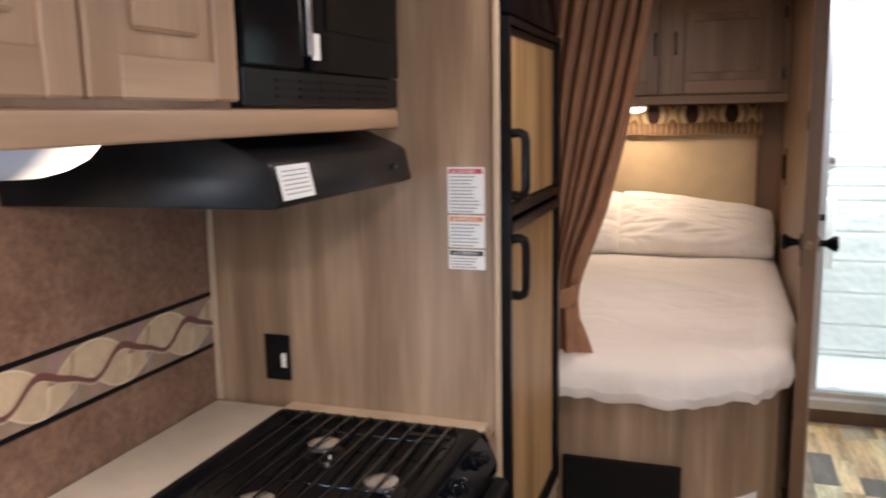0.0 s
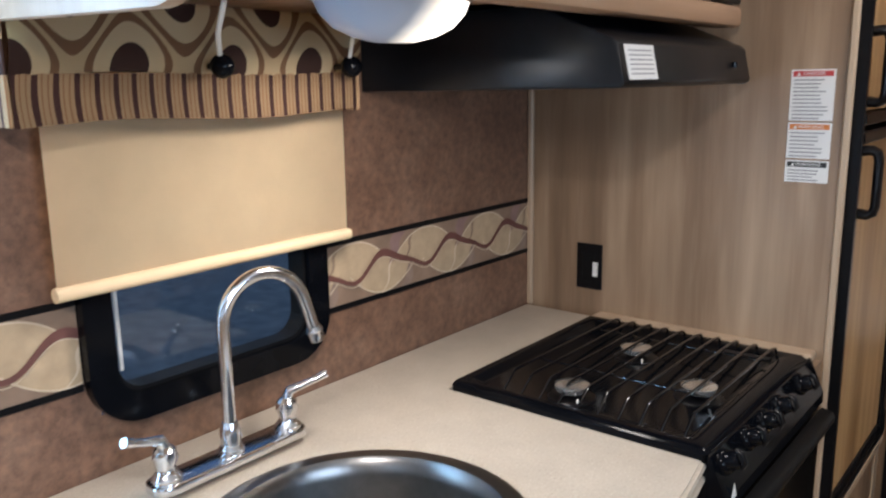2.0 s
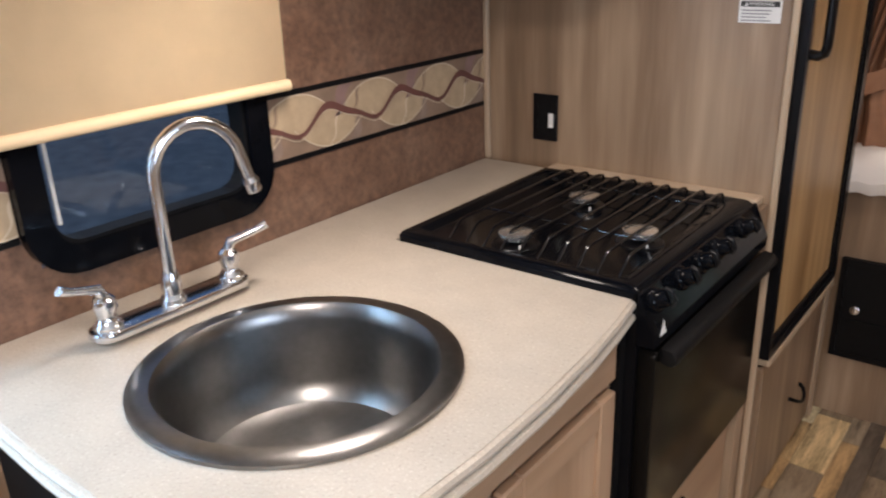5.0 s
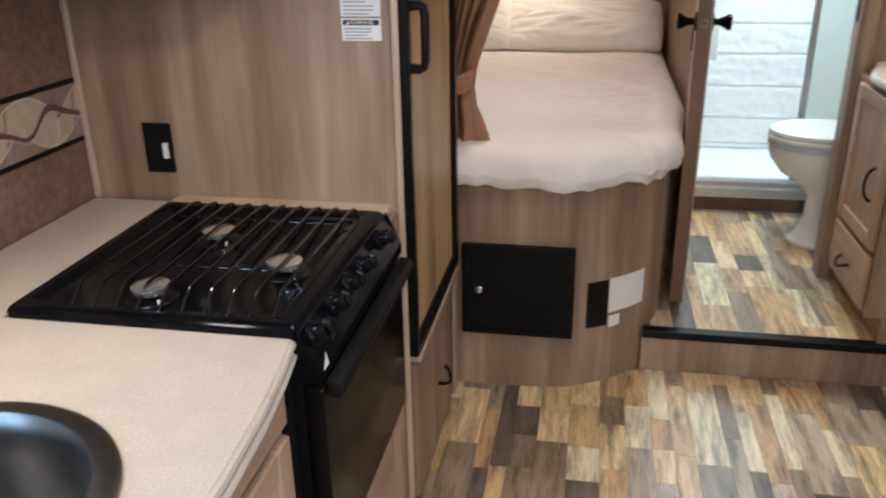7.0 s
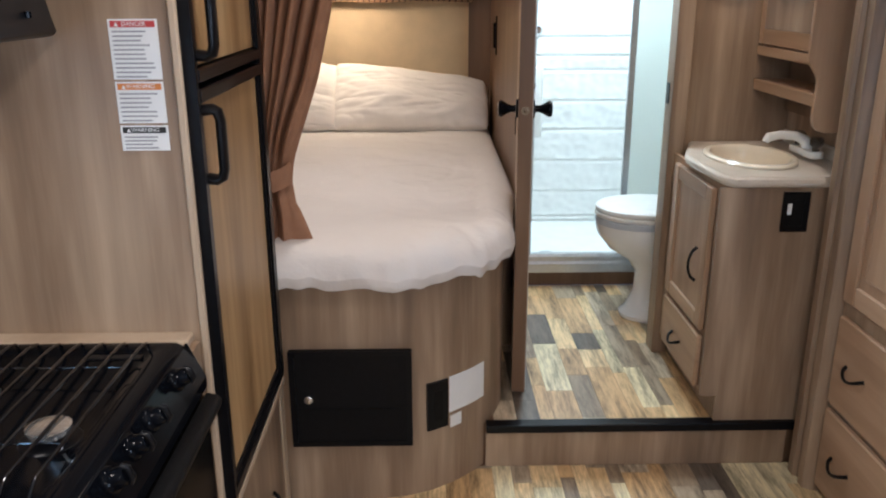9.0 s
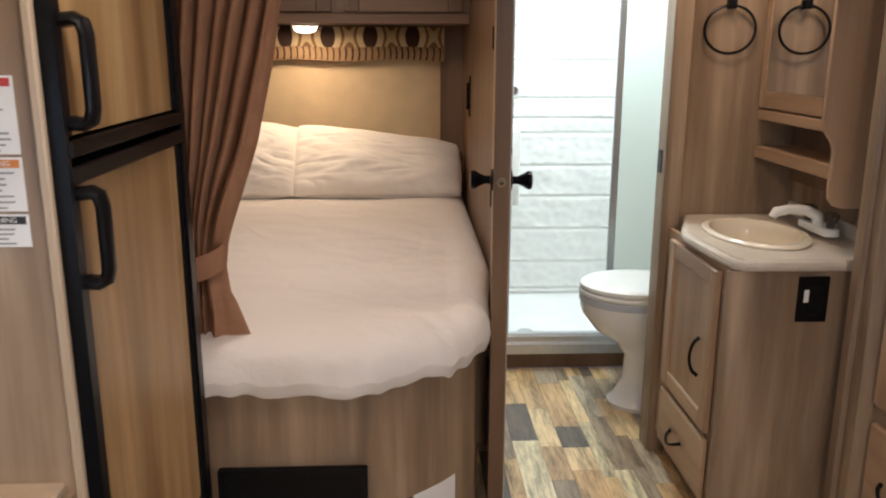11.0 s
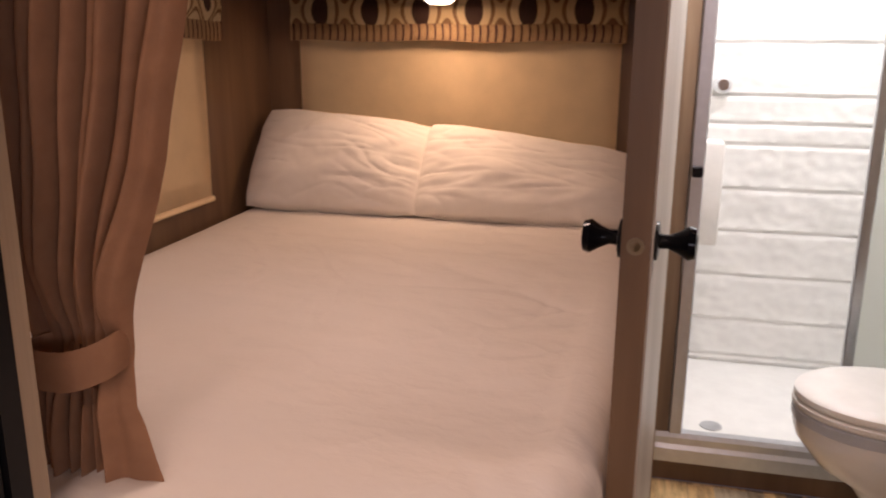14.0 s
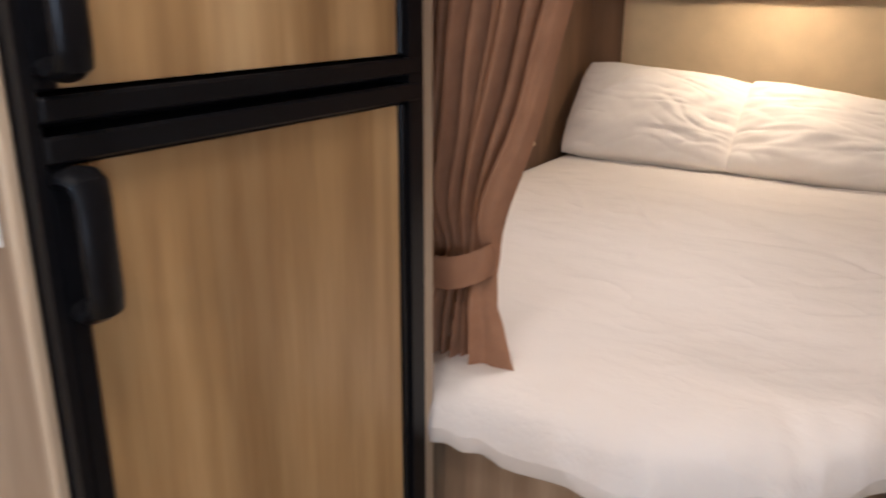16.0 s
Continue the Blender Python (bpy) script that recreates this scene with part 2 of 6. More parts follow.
def valance_cloth(name, axis, period, z0, a0=0.0, ratio=1.7):
    """Ogee print of cream, tan and dark brown ovals."""
    m, nt, b = nodes_of(name)
    geo = nt.nodes.new("ShaderNodeNewGeometry")
    sep = nt.nodes.new("ShaderNodeSeparateXYZ")
    nt.links.new(geo.outputs["Position"], sep.inputs[0])

    def op(kind, a, v):
        n = nt.nodes.new("ShaderNodeMath")
        n.operation = kind
        nt.links.new(a, n.inputs[0])
        if isinstance(v, (int, float)):
            n.inputs[1].default_value = v
        elif v is not None:
            nt.links.new(v, n.inputs[1])
        return n.outputs[0]

    u = op("MULTIPLY", op("SUBTRACT", sep.outputs[axis], a0), 2 * math.pi / period)
    w = op("MULTIPLY", op("SUBTRACT", sep.outputs[2], z0), 2 * math.pi / (period * ratio))
    f = op("MULTIPLY", op("ADD", op("COSINE", u, None), op("COSINE", w, None)), 0.25)
    f = op("ADD", f, 0.5)
    col = ramp_of(nt, f, [(0.0, (0.05, 0.022, 0.016)), (0.13, (0.60, 0.48, 0.29)), (0.36, (0.22, 0.12, 0.06)), (0.47, (0.55, 0.42, 0.24)), (0.55, (0.22, 0.12, 0.06)), (0.64, (0.60, 0.48, 0.29)), (0.86, (0.05, 0.022, 0.016))], True)
    nt.links.new(col, b.inputs["Base Color"])
    b.inputs["Roughness"].default_value = 0.85
    bump_of(nt, b, noise_of(nt, 500, 2), 0.2, 0.001)
    return m


def striped_cloth(name, axis, period):
    m, nt, b = nodes_of(name)
    geo = nt.nodes.new("ShaderNodeNewGeometry")
    sep = nt.nodes.new("ShaderNodeSeparateXYZ")
    nt.links.new(geo.outputs["Position"], sep.inputs[0])
    n = nt.nodes.new("ShaderNodeMath")
    n.operation = "PINGPONG"
    n.inputs[1].default_value = period / 2
    sm = nt.nodes.new("ShaderNodeMath")
    nt.links.new(sep.outputs[0], sm.inputs[0])
    nt.links.new(sep.outputs[1], sm.inputs[1])
    nt.links.new(sm.outputs[0], n.inputs[0])
    k = nt.nodes.new("ShaderNodeMath")
    k.operation = "MULTIPLY"
    k.inputs[1].default_value = 2 / period
    nt.links.new(n.outputs[0], k.inputs[0])
    col = ramp_of(nt, k.outputs[0], [(0.0, (0.07, 0.028, 0.022)), (0.30, (0.42, 0.28, 0.15)), (0.62, (0.30, 0.17, 0.085)), (0.8, (0.42, 0.28, 0.15))], True)
    nt.links.new(col, b.inputs["Base Color"])
    b.inputs["Roughness"].default_value = 0.85
    bump_of(nt, b, noise_of(nt, 500, 2), 0.2, 0.001)
    return m


def plank_vinyl(name, islands=False):
    m, nt, b = nodes_of(name)
    oi = nt.nodes.new("ShaderNodeNewGeometry" if islands else "ShaderNodeObjectInfo")
    rand = oi.outputs["Random Per Island" if islands else "Random"]
    tone = ramp_of(nt, rand, [(0.0, (0.845, 0.625, 0.330)), (0.17, (0.640, 0.413, 0.195)), (0.31, (0.320, 0.237, 0.153)), (0.45, (0.860, 0.750, 0.472)), (0.58, (0.160, 0.125, 0.092)), (0.70, (0.704, 0.481, 0.236)), (0.80, (0.422, 0.331, 0.224)), (0.91, (0.589, 0.475, 0.330))], True)
    sc = nt.nodes.new("ShaderNodeMath")
    sc.operation = "MULTIPLY"
    sc.inputs[1].default_value = 9.0
    nt.links.new(rand, sc.inputs[0])
    a = noise_of(nt, 26, 8, (1, 0.14, 1), 0.75, sc.outputs[0])
    c = noise_of(nt, 220, 5, (1, 0.03, 1), 0.7, sc.outputs[0])
    wear = ramp_of(nt, a, [(0.35, (0.15, 0.14, 0.13)), (0.46, (0.62, 0.60, 0.58)), (0.56, (1.0, 1.0, 1.0)), (0.72, (1.25, 1.25, 1.25))])
    col = mix_of(nt, 0.85, tone, wear, "MULTIPLY")
    fine = ramp_of(nt, c, [(0.3, (0.7, 0.7, 0.7)), (0.6, (1.05, 1.05, 1.05))])
    nt.links.new(mix_of(nt, 0.7, col, fine, "MULTIPLY"), b.inputs["Base Color"])
    b.inputs["Roughness"].default_value = 0.36
    bump_of(nt, b, c, 0.1, 0.001)
    return m


def mirror_glass(name):
    m, nt, b = nodes_of(name)
    b.inputs["Base Color"].default_value, b.inputs["Metallic"].default_value, b.inputs["Roughness"].default_value = (0.85, 0.86, 0.85, 1), 1.0, 0.02
    return m


def frosted(name, color):
    m, nt, b = nodes_of(name)
    b.inputs["Base Color"].default_value, b.inputs["Roughness"].default_value = (*color, 1), 0.5
    b.inputs["Transmission Weight"].default_value = 0.75
    b.inputs["IOR"].default_value = 1.2
    return m


def clear_glass(name, color):
    m, nt, b = nodes_of(name)
    b.inputs["Base Color"].default_value, b.inputs["Roughness"].default_value = (*color, 1), 0.03
    b.inputs["Transmission Weight"].default_value = 1.0
    return m


BACKSPLASH = mottled("backsplash_mottled")
COUNTER = speckled("counter_laminate", (0.50, 0.44, 0.36), (0.36, 0.30, 0.23), (0.62, 0.57, 0.49))
VANTOP = speckled("vanity_laminate", (0.60, 0.53, 0.44), (0.48, 0.41, 0.32), (0.70, 0.64, 0.56))
VAL_Y = valance_cloth("valance_print_side", 1, 0.165, 1.490, 0.62, 1.15)
VAL_X = valance_cloth("valance_print_head", 0, 0.203, 1.574, -0.40)
STRIPE_Y = striped_cloth("valance_stripe_side", 1, 0.027)
STRIPE_X = striped_cloth("valance_stripe_head", 0, 0.030)
PLANK = plank_vinyl("plank_vinyl")
PLANK_REST = plank_vinyl("plank_vinyl_rear", True)
MIRROR = mirror_glass("mirror_glass")
FROST = frosted("frosted_panel", (0.86, 0.92, 0.88))
TINTED = clear_glass("tinted_glass", (0.36, 0.47, 0.56))
# Paler wood tone that carries the bath light falling on the door.
LITFACE = wood("lit_door_face", (0.42, 0.37, 0.31), (0.50, 0.45, 0.39), (0.58, 0.53, 0.46))


# ---- mesh helpers ----
def origin(ob):
    p = Vector((0, 0, 0))
    while ob is not None:
        p += ob.location
        ob = ob.parent
    return p


def part(name, bm, material, parent=None, label="", smooth=False):
    """Links a bmesh, given in world places, as one mesh object under a thing or a part."""
    if parent is not None:
        bmesh.ops.translate(bm, vec=-origin(parent), verts=bm.verts)
    bmesh.ops.recalc_face_normals(bm, faces=bm.faces)
    me = bpy.data.meshes.new(name)
    bm.to_mesh(me)
    bm.free()
    me.materials.append(material)
    if smooth:
        for p in me.polygons:
            p.use_smooth = True
        try:
            me.set_sharp_from_angle(angle=radians(35))
        except AttributeError:
            pass
    ob = new(name, me)
    if parent is not None:
        ob.parent = parent
    if label:
        ob["label"] = label
    return ob


def thing(name, x, y, z, label, category, group=""):
    ob = new(name)
    ob.empty_display_size = 0.05
    ob.location = (x, y, z)
    return tagged(ob, label, category, group)


def setting(name, bm, material, label, category, smooth=False):
    return tagged(part(name, bm, material, None, "", smooth), label, category, "", "structure")


def box(x0, x1, y0, y1, z0, z1, bevel=0.0, bm=None, segs=1):
    own = bm is None
    b = bmesh.new()
    v = [b.verts.new((x, y, z)) for x in (x0, x1) for y in (y0, y1) for z in (z0, z1)]
    for f in ((0, 1, 3, 2), (4, 6, 7, 5), (0, 4, 5, 1), (2, 3, 7, 6), (0, 2, 6, 4), (1, 5, 7, 3)):
        b.faces.new([v[i] for i in f])
    bmesh.ops.recalc_face_normals(b, faces=b.faces)
    if bevel:
        bmesh.ops.bevel(b, geom=list(b.edges), offset=bevel, segments=segs, affect="EDGES", profile=0.5)
    if own:
        return b
    merge(bm, b)
    return bm


def merge(bm, other):
    table = {}
    for v in other.verts:
        table[v] = bm.verts.new(v.co)
    for f in other.faces:
        try:
            bm.faces.new([table[v] for v in f.verts])
        except ValueError:
            pass
    other.free()


def tube(points, radius, sides=10, bm=None, caps=True):
    """A round bar along a line of points; radius may be a list."""
    own = bm is None
    bm = bm or bmesh.new()
    pts = [Vector(p) for p in points]
    rad = radius if isinstance(radius, (list, tuple)) else [radius] * len(pts)
    rings, up = [], None
    for i, p in enumerate(pts):
        d = (pts[min(i + 1, len(pts) - 1)] - pts[max(i - 1, 0)]).normalized()
        if up is None:
            up = d.orthogonal().normalized()
        up = (up - d * up.dot(d)).normalized()
        side = d.cross(up)
        rings.append([bm.verts.new(p + rad[i] * (math.cos(a) * up + math.sin(a) * side)) for a in (2 * math.pi * k / sides for k in range(sides))])
    for r, q in zip(rings, rings[1:]):
        for k in range(sides):
            bm.faces.new((r[k], r[(k + 1) % sides], q[(k + 1) % sides], q[k]))
    if caps:
        bm.faces.new(rings[0][::-1])
        bm.faces.new(rings[-1])
    return bm


def lathe(cx, cy, profile, sides=32, sx=1.0, sy=1.0, bm=None, caps=True):
    """Turns a profile of (radius, z) round an upright line; sx, sy stretch it to an oval."""
    bm = bm or bmesh.new()
    rings = []
    for r, z in profile:
        rings.append([bm.verts.new((cx + sx * max(r, 1e-4) * math.cos(a), cy + sy * max(r, 1e-4) * math.sin(a), z)) for a in (2 * math.pi * k / sides for k in range(sides))])
    for r, q in zip(rings, rings[1:]):
        for k in range(sides):
            bm.faces.new((r[k], r[(k + 1) % sides], q[(k + 1) % sides], q[k]))
    if caps and profile[0][0] > 0.0005:
        bm.faces.new(rings[0][::-1])
    if caps and profile[-1][0] > 0.0005:
        bm.faces.new(rings[-1])
    return bm


def prism(outline, axis, a, b, bevel=0.0, bm=None):
    """A flat outline drawn out along an axis from a to b. The outline gives the two other axes in order."""
    m = bmesh.new()

    def at(p, d):
        return {"x": (d, p[0], p[1]), "y": (p[0], d, p[1]), "z": (p[0], p[1], d)}[axis]

    lo = [m.verts.new(at(p, a)) for p in outline]
    hi = [m.verts.new(at(p, b)) for p in outline]
    m.faces.new(lo[::-1])
    m.faces.new(hi)
    n = len(outline)
    for i in range(n):
        m.faces.new((lo[i], lo[(i + 1) % n], hi[(i + 1) % n], hi[i]))
    bmesh.ops.recalc_face_normals(m, faces=m.faces)
    if bevel:
        es = [e for e in m.edges if len(e.link_faces) == 2 and e.calc_face_angle() > 0.6]
        bmesh.ops.bevel(m, geom=es, offset=bevel, segments=2, affect="EDGES", profile=0.5)
    if bm is None:
        return m
    merge(bm, m)
    return bm


def arc(cx, cy, r, a0, a1, n=8):
    return [(cx + r * math.cos(radians(a0 + (a1 - a0) * k / n)), cy + r * math.sin(radians(a0 + (a1 - a0) * k / n))) for k in range(n + 1)]


def rounded(x0, x1, y0, y1, r, n=6):
    return arc(x1 - r, y1 - r, r, 0, 90, n) + arc(x0 + r, y1 - r, r, 90, 180, n) + arc(x0 + r, y0 + r, r, 180, 270, n) + arc(x1 - r, y0 + r, r, 270, 360, n)


def frame_of(outer, inner, axis, a, b):
    """A ring between two outlines of the same count, drawn out along an axis."""
    m = bmesh.new()

    def at(p, d):
        return {"x": (d, p[0], p[1]), "y": (p[0], d, p[1]), "z": (p[0], p[1], d)}[axis]

    n = len(outer)
    rings = [[m.verts.new(at(p, d)) for p in o] for o, d in ((outer, a), (outer, b), (inner, b), (inner, a))]
    for r, q in zip(rings, rings[1:] + rings[:1]):
        for k in range(n):
            m.faces.new((r[k], r[(k + 1) % n], q[(k + 1) % n], q[k]))
    return m


# ---- structure ----
TOP = 2.16
WL, BACK = -1.07, 4.78


def slab(plane, d0, d1, a0, a1, z0, z1, bevel=0.0, bm=None):
    d0, d1 = min(d0, d1), max(d0, d1)
    return box(d0, d1, a0, a1, z0, z1, bevel, bm) if plane == "x" else box(a0, a1, d0, d1, z0, z1, bevel, bm)


def wall_with_hole(plane, d0, d1, a0, a1, z0, z1, holes):
    """A wall with rectangular openings (a0, a1, z0, z1) through it."""
    bm = bmesh.new()
    cuts = sorted({a0, a1, *(h[0] for h in holes), *(h[1] for h in holes)})
    for p, q in zip(cuts, cuts[1:]):
        mid = (p + q) / 2
        spans, low = [], z0
        for h in sorted((h for h in holes if h[0] < mid < h[1]), key=lambda h: h[2]):
            spans.append((low, h[2]))
            low = h[3]
        spans.append((low, z1))
        for lo, hi in spans:
            if hi - lo > 1e-4:
                slab(plane, d0, d1, p, q, lo, hi, 0, bm)
    bmesh.ops.remove_doubles(bm, verts=bm.verts, dist=1e-5)
    return bm


setting("floor", box(WL - 0.1, 1.95, -1.7, 2.68, -0.06, -0.004), DARKWOOD, "dark subfloor under the vinyl planks", "floor")
setting("floor_bath", box(0.20, 1.55, 2.685, 3.985, -0.06, 0.150), DARKWOOD, "raised bathroom floor platform", "floor")
setting("ceiling", box(WL - 0.1, 1.95, -1.7, BACK + 0.1, TOP, TOP + 0.06), CEILWHITE, "off-white ceiling panel", "ceiling")
setting("wall_west_kitchen", wall_with_hole("x", WL - 0.06, WL, -1.7, 1.79, -0.06, TOP, [(0.575, 1.015, 0.965, 1.415), (-0.36, 0.345, 0.02, 1.93)]), BACKSPLASH, "brown mottled backsplash wall behind the sink", "wall")
setting("wall_west_bed", wall_with_hole("x", WL - 0.06, WL, 1.79, BACK, -0.06, TOP, [(3.45, 4.18, 0.98, 1.48)]), DARKWOOD, "dark walnut laminate wall beside the bed", "wall")
setting("wall_north", wall_with_hole("y", BACK, BACK + 0.06, WL, 0.495, -0.06, TOP, [(-0.88, 0.30, 0.98, 1.48)]), DARKWOOD, "dark walnut laminate wall at the bed head", "wall")
setting("wall_north_shower", box(0.495, 1.95, BACK + 0.012, BACK + 0.06, -0.06, TOP), CEILWHITE, "plain wall behind the shower", "wall")
setting("wall_south", wall_with_hole("y", -1.76, -1.70, WL - 0.06, 1.95, -0.06, TOP, [(-0.35, 1.05, 1.0, 1.7)]), WALLWOOD, "oak laminate wall with an added window opening", "wall")
setting("wall_east", wall_with_hole("x", 1.85, 1.91, -1.70, 2.52, -0.06, TOP, [(-0.65, 0.65, 1.02, 1.64)]), WALLWOOD, "oak laminate wall behind the dinette", "wall")
setting("wall_east_bath", box(1.45, 1.51, 2.645, BACK + 0.012, -0.06, TOP), WALLWOOD, "oak laminate wall behind the vanity", "wall")
setting("partition_bed_bath", box(0.465, 0.495, 3.30, BACK, 0.15, TOP), DARKWOOD, "dark laminate partition between bed and bathroom", "wall")
setting("partition_end_post", box(0.458, 0.502, 3.275, 3.299, 0.152, TOP, 0.002), WALLWOOD, "oak post at the end of the partition", "trim")
setting("wall_bath_front", box(1.063, 1.45, 3.262, 3.292, 0.152, TOP), WALLWOOD, "warm oak laminate wall above the vanity", "wall")
setting("door_post_bath", box(1.003, 1.062, 3.215, 3.300, 0.152, TOP, 0.003), WALLWOOD, "oak doorway post of the bathroom", "trim")
setting("door_header_bath", box(0.503, 1.002, 3.24, 3.295, 1.97, TOP), WALLWOOD, "oak header over the bathroom doorway", "trim")
setting("pantry_jamb", prism([(1.315, 2.523), (1.345, 2.505), (1.86, 2.505), (1.86, 2.642), (1.338, 2.642), (1.315, 2.625), (1.315, 2.592), (1.327, 2.585), (1.327, 2.560), (1.315, 2.553)], "z", 0.0, TOP), WALLWOOD, "grooved oak corner post beside the vanity", "trim")

# step up to the bathroom
setting("step_riser", box(0.312, 1.314, 2.668, 2.684, 0.0, 0.128), WALLWOOD, "oak riser of the bathroom step", "step")
setting("step_nosing", box(0.312, 1.336, 2.655, 2.700, 0.129, 0.158, 0.004, None, 2), BLACKSATIN, "black plastic nosing on the step edge", "trim")

# unseen rear window, behind the walker, added to let fill light in
rear = thing("window_rear_added", 0.35, -1.73, 1.0, "unseen rear window with a black frame and clear panes, added for daylight", "window")
rear["kind"] = "structure"
part("window_frame", frame_of(rounded(-0.36, 1.06, 0.99, 1.71, 0.06), rounded(-0.31, 1.01, 1.04, 1.66, 0.04), "y", -1.71, -1.685), BLACKSATIN, rear)

# dinette window, out of view, added round the fill lamp's opening
din = thing("window_dinette_added", 1.84, 0.0, 1.02, "wide unseen dinette window with a black frame, added for daylight", "window")
din["kind"] = "structure"
part("window_frame", frame_of(rounded(-0.69, 0.69, 0.98, 1.68, 0.06), rounded(-0.64, 0.64, 1.03, 1.63, 0.04), "x", 1.835, 1.849), BLACKSATIN, din)

# ground outside
setting("ground", box(-60, 60, -60, 60, -0.75, -0.70), plain("gravel_ground", (0.30, 0.29, 0.27), 0.9, 0, 0.3, 6, 0.3), "grey gravel ground outside the trailer", "ground")

# entry door on the kitchen side
entry = thing("entry_door", -1.10, 0.0, 0.02, "black entry door with a frosted window, latch and pale trim", "door")
entry["kind"] = "structure"
part("door_frame", wall_with_hole("x", -1.10, -1.075, -0.355, 0.340, 0.02, 1.925, [(-0.27, 0.305, 0.80, 1.76)]), BLACKSATIN, entry)
part("kick_panel", box(-1.074, -1.066, -0.30, 0.27, 0.10, 0.70, 0.004), BLACKMATTE, entry)
part("grab_bar", tube([(-1.05, -0.2, 0.775), (-1.045, 0.0, 0.775), (-1.045, 0.24, 0.775)], 0.012, 8), ALU, entry, "silver grab bar", True)
latch = part("latch", box(-1.073, -1.045, 0.17, 0.29, 0.655, 0.735, 0.01, None, 2), BLACKGLOSS, entry)
part("lever", box(-1.044, -1.02, 0.19, 0.28, 0.683, 0.703, 0.006, None, 2), LABELRED, latch, "red latch lever")
part("screw", lathe(-1.068, 0.305, [(0.006, 0.792), (0.006, 0.80), (0.0, 0.803)], 10), CHROME, entry)
wpane = part("pane", box(-1.094, -1.088, -0.268, 0.303, 0.802, 1.758), clear_glass("door_glass", (0.8, 0.86, 0.9)), entry)
wpane.visible_shadow = False
setting("door_trim_entry", box(-1.069, -1.055, 0.347, 0.378, 0.0, 1.96, 0.003), EDGEWOOD, "pale vertical trim beside the entry door", "trim")
setting("door_trim_entry_far", box(-1.069, -1.055, -0.395, -0.362, 0.0, 1.96, 0.003), EDGEWOOD, "pale vertical trim beside the entry door", "trim")


# ---- kitchen window, shade and valance ----
def rr(y0, y1, z0, z1, r):
    return rounded(y0, y1, z0, z1, r, 6)


win = thing("window_sink", -1.06, 0.80, 0.95, "black rounded window over the sink with dark tinted glass", "window")
win["kind"] = "structure"
part("window_frame", frame_of(rr(0.552, 1.040, 0.945, 1.44, 0.085), rr(0.598, 0.992, 0.990, 1.390, 0.048), "x", -1.078, -1.048), BLACKGLOSS, win, "", True)
part("window_gasket", frame_of(rr(0.596, 0.994, 0.988, 1.392, 0.049), rr(0.604, 0.986, 0.996, 1.384, 0.045), "x", -1.100, -1.060), BLACKMATTE, win)
pane = part("pane", prism(rr(0.597, 0.993, 0.989, 1.391, 0.048), "x", -1.112, -1.104), TINTED, win)
pane.visible_shadow = False


# Thin white strip stands in for light grazing the pane's edge.
part("edge_glint", box(-1.1035, -1.0990, 0.628, 0.635, 1.015, 1.370, 0.001), WHITEPL, win, "white strip for the light caught along the pane edge")


def roller_shade(base, plane, face, out, a0, a1, z0, z1, label, bar=True):
    t = thing("roller_shade", *base, label, "window shade", "roller shades")
    n, bm = 24, bmesh.new()
    rows = []
    for k in range(9):
        z = z0 + (z1 - z0) * k / 8
        row = []
        for i in range(n + 1):
            a = a0 + (a1 - a0) * i / n
            d = face + out * (0.012 + 0.003 * math.sin(i * 0.55 + k * 0.3) * (0.4 + k / 12))
            row.append(bm.verts.new((d, a, z) if plane == "x" else (a, d, z)))
        rows.append(row)
    for r, q in zip(rows, rows[1:]):
        for i in range(n):
            bm.faces.new((r[i], r[i + 1], q[i + 1], q[i]))
    bmesh.ops.solidify(bm, geom=bm.faces[:], thickness=0.0012)
    part("fabric", bm, SHADE, t, "", True)
    if bar:
        d = face + out * 0.013
        ends = [(d, a0 - 0.004, z0), (d, a1 + 0.004, z0)] if plane == "x" else [(a0 - 0.004, d, z0), (a1 + 0.004, d, z0)]
        part("hem_bar", tube(ends, 0.011, 12), SHADE, t, "", True)
    return t


roller_shade((-1.05, 0.805, 1.17), "x", WL + 0.024, 1, 0.512, 1.080, 1.177, 1.50, "beige fabric roller shade half drawn over the sink window")
roller_shade((-1.05, 3.8, 0.90), "x", WL, 1, 3.40, 4.235, 0.905, 1.52, "beige fabric roller shade drawn over the bedside window")
roller_shade((-0.3, 4.77, 0.95), "y", BACK, -1, -0.925, 0.347, 0.95, 1.52, "beige fabric roller shade drawn over the bed head window")


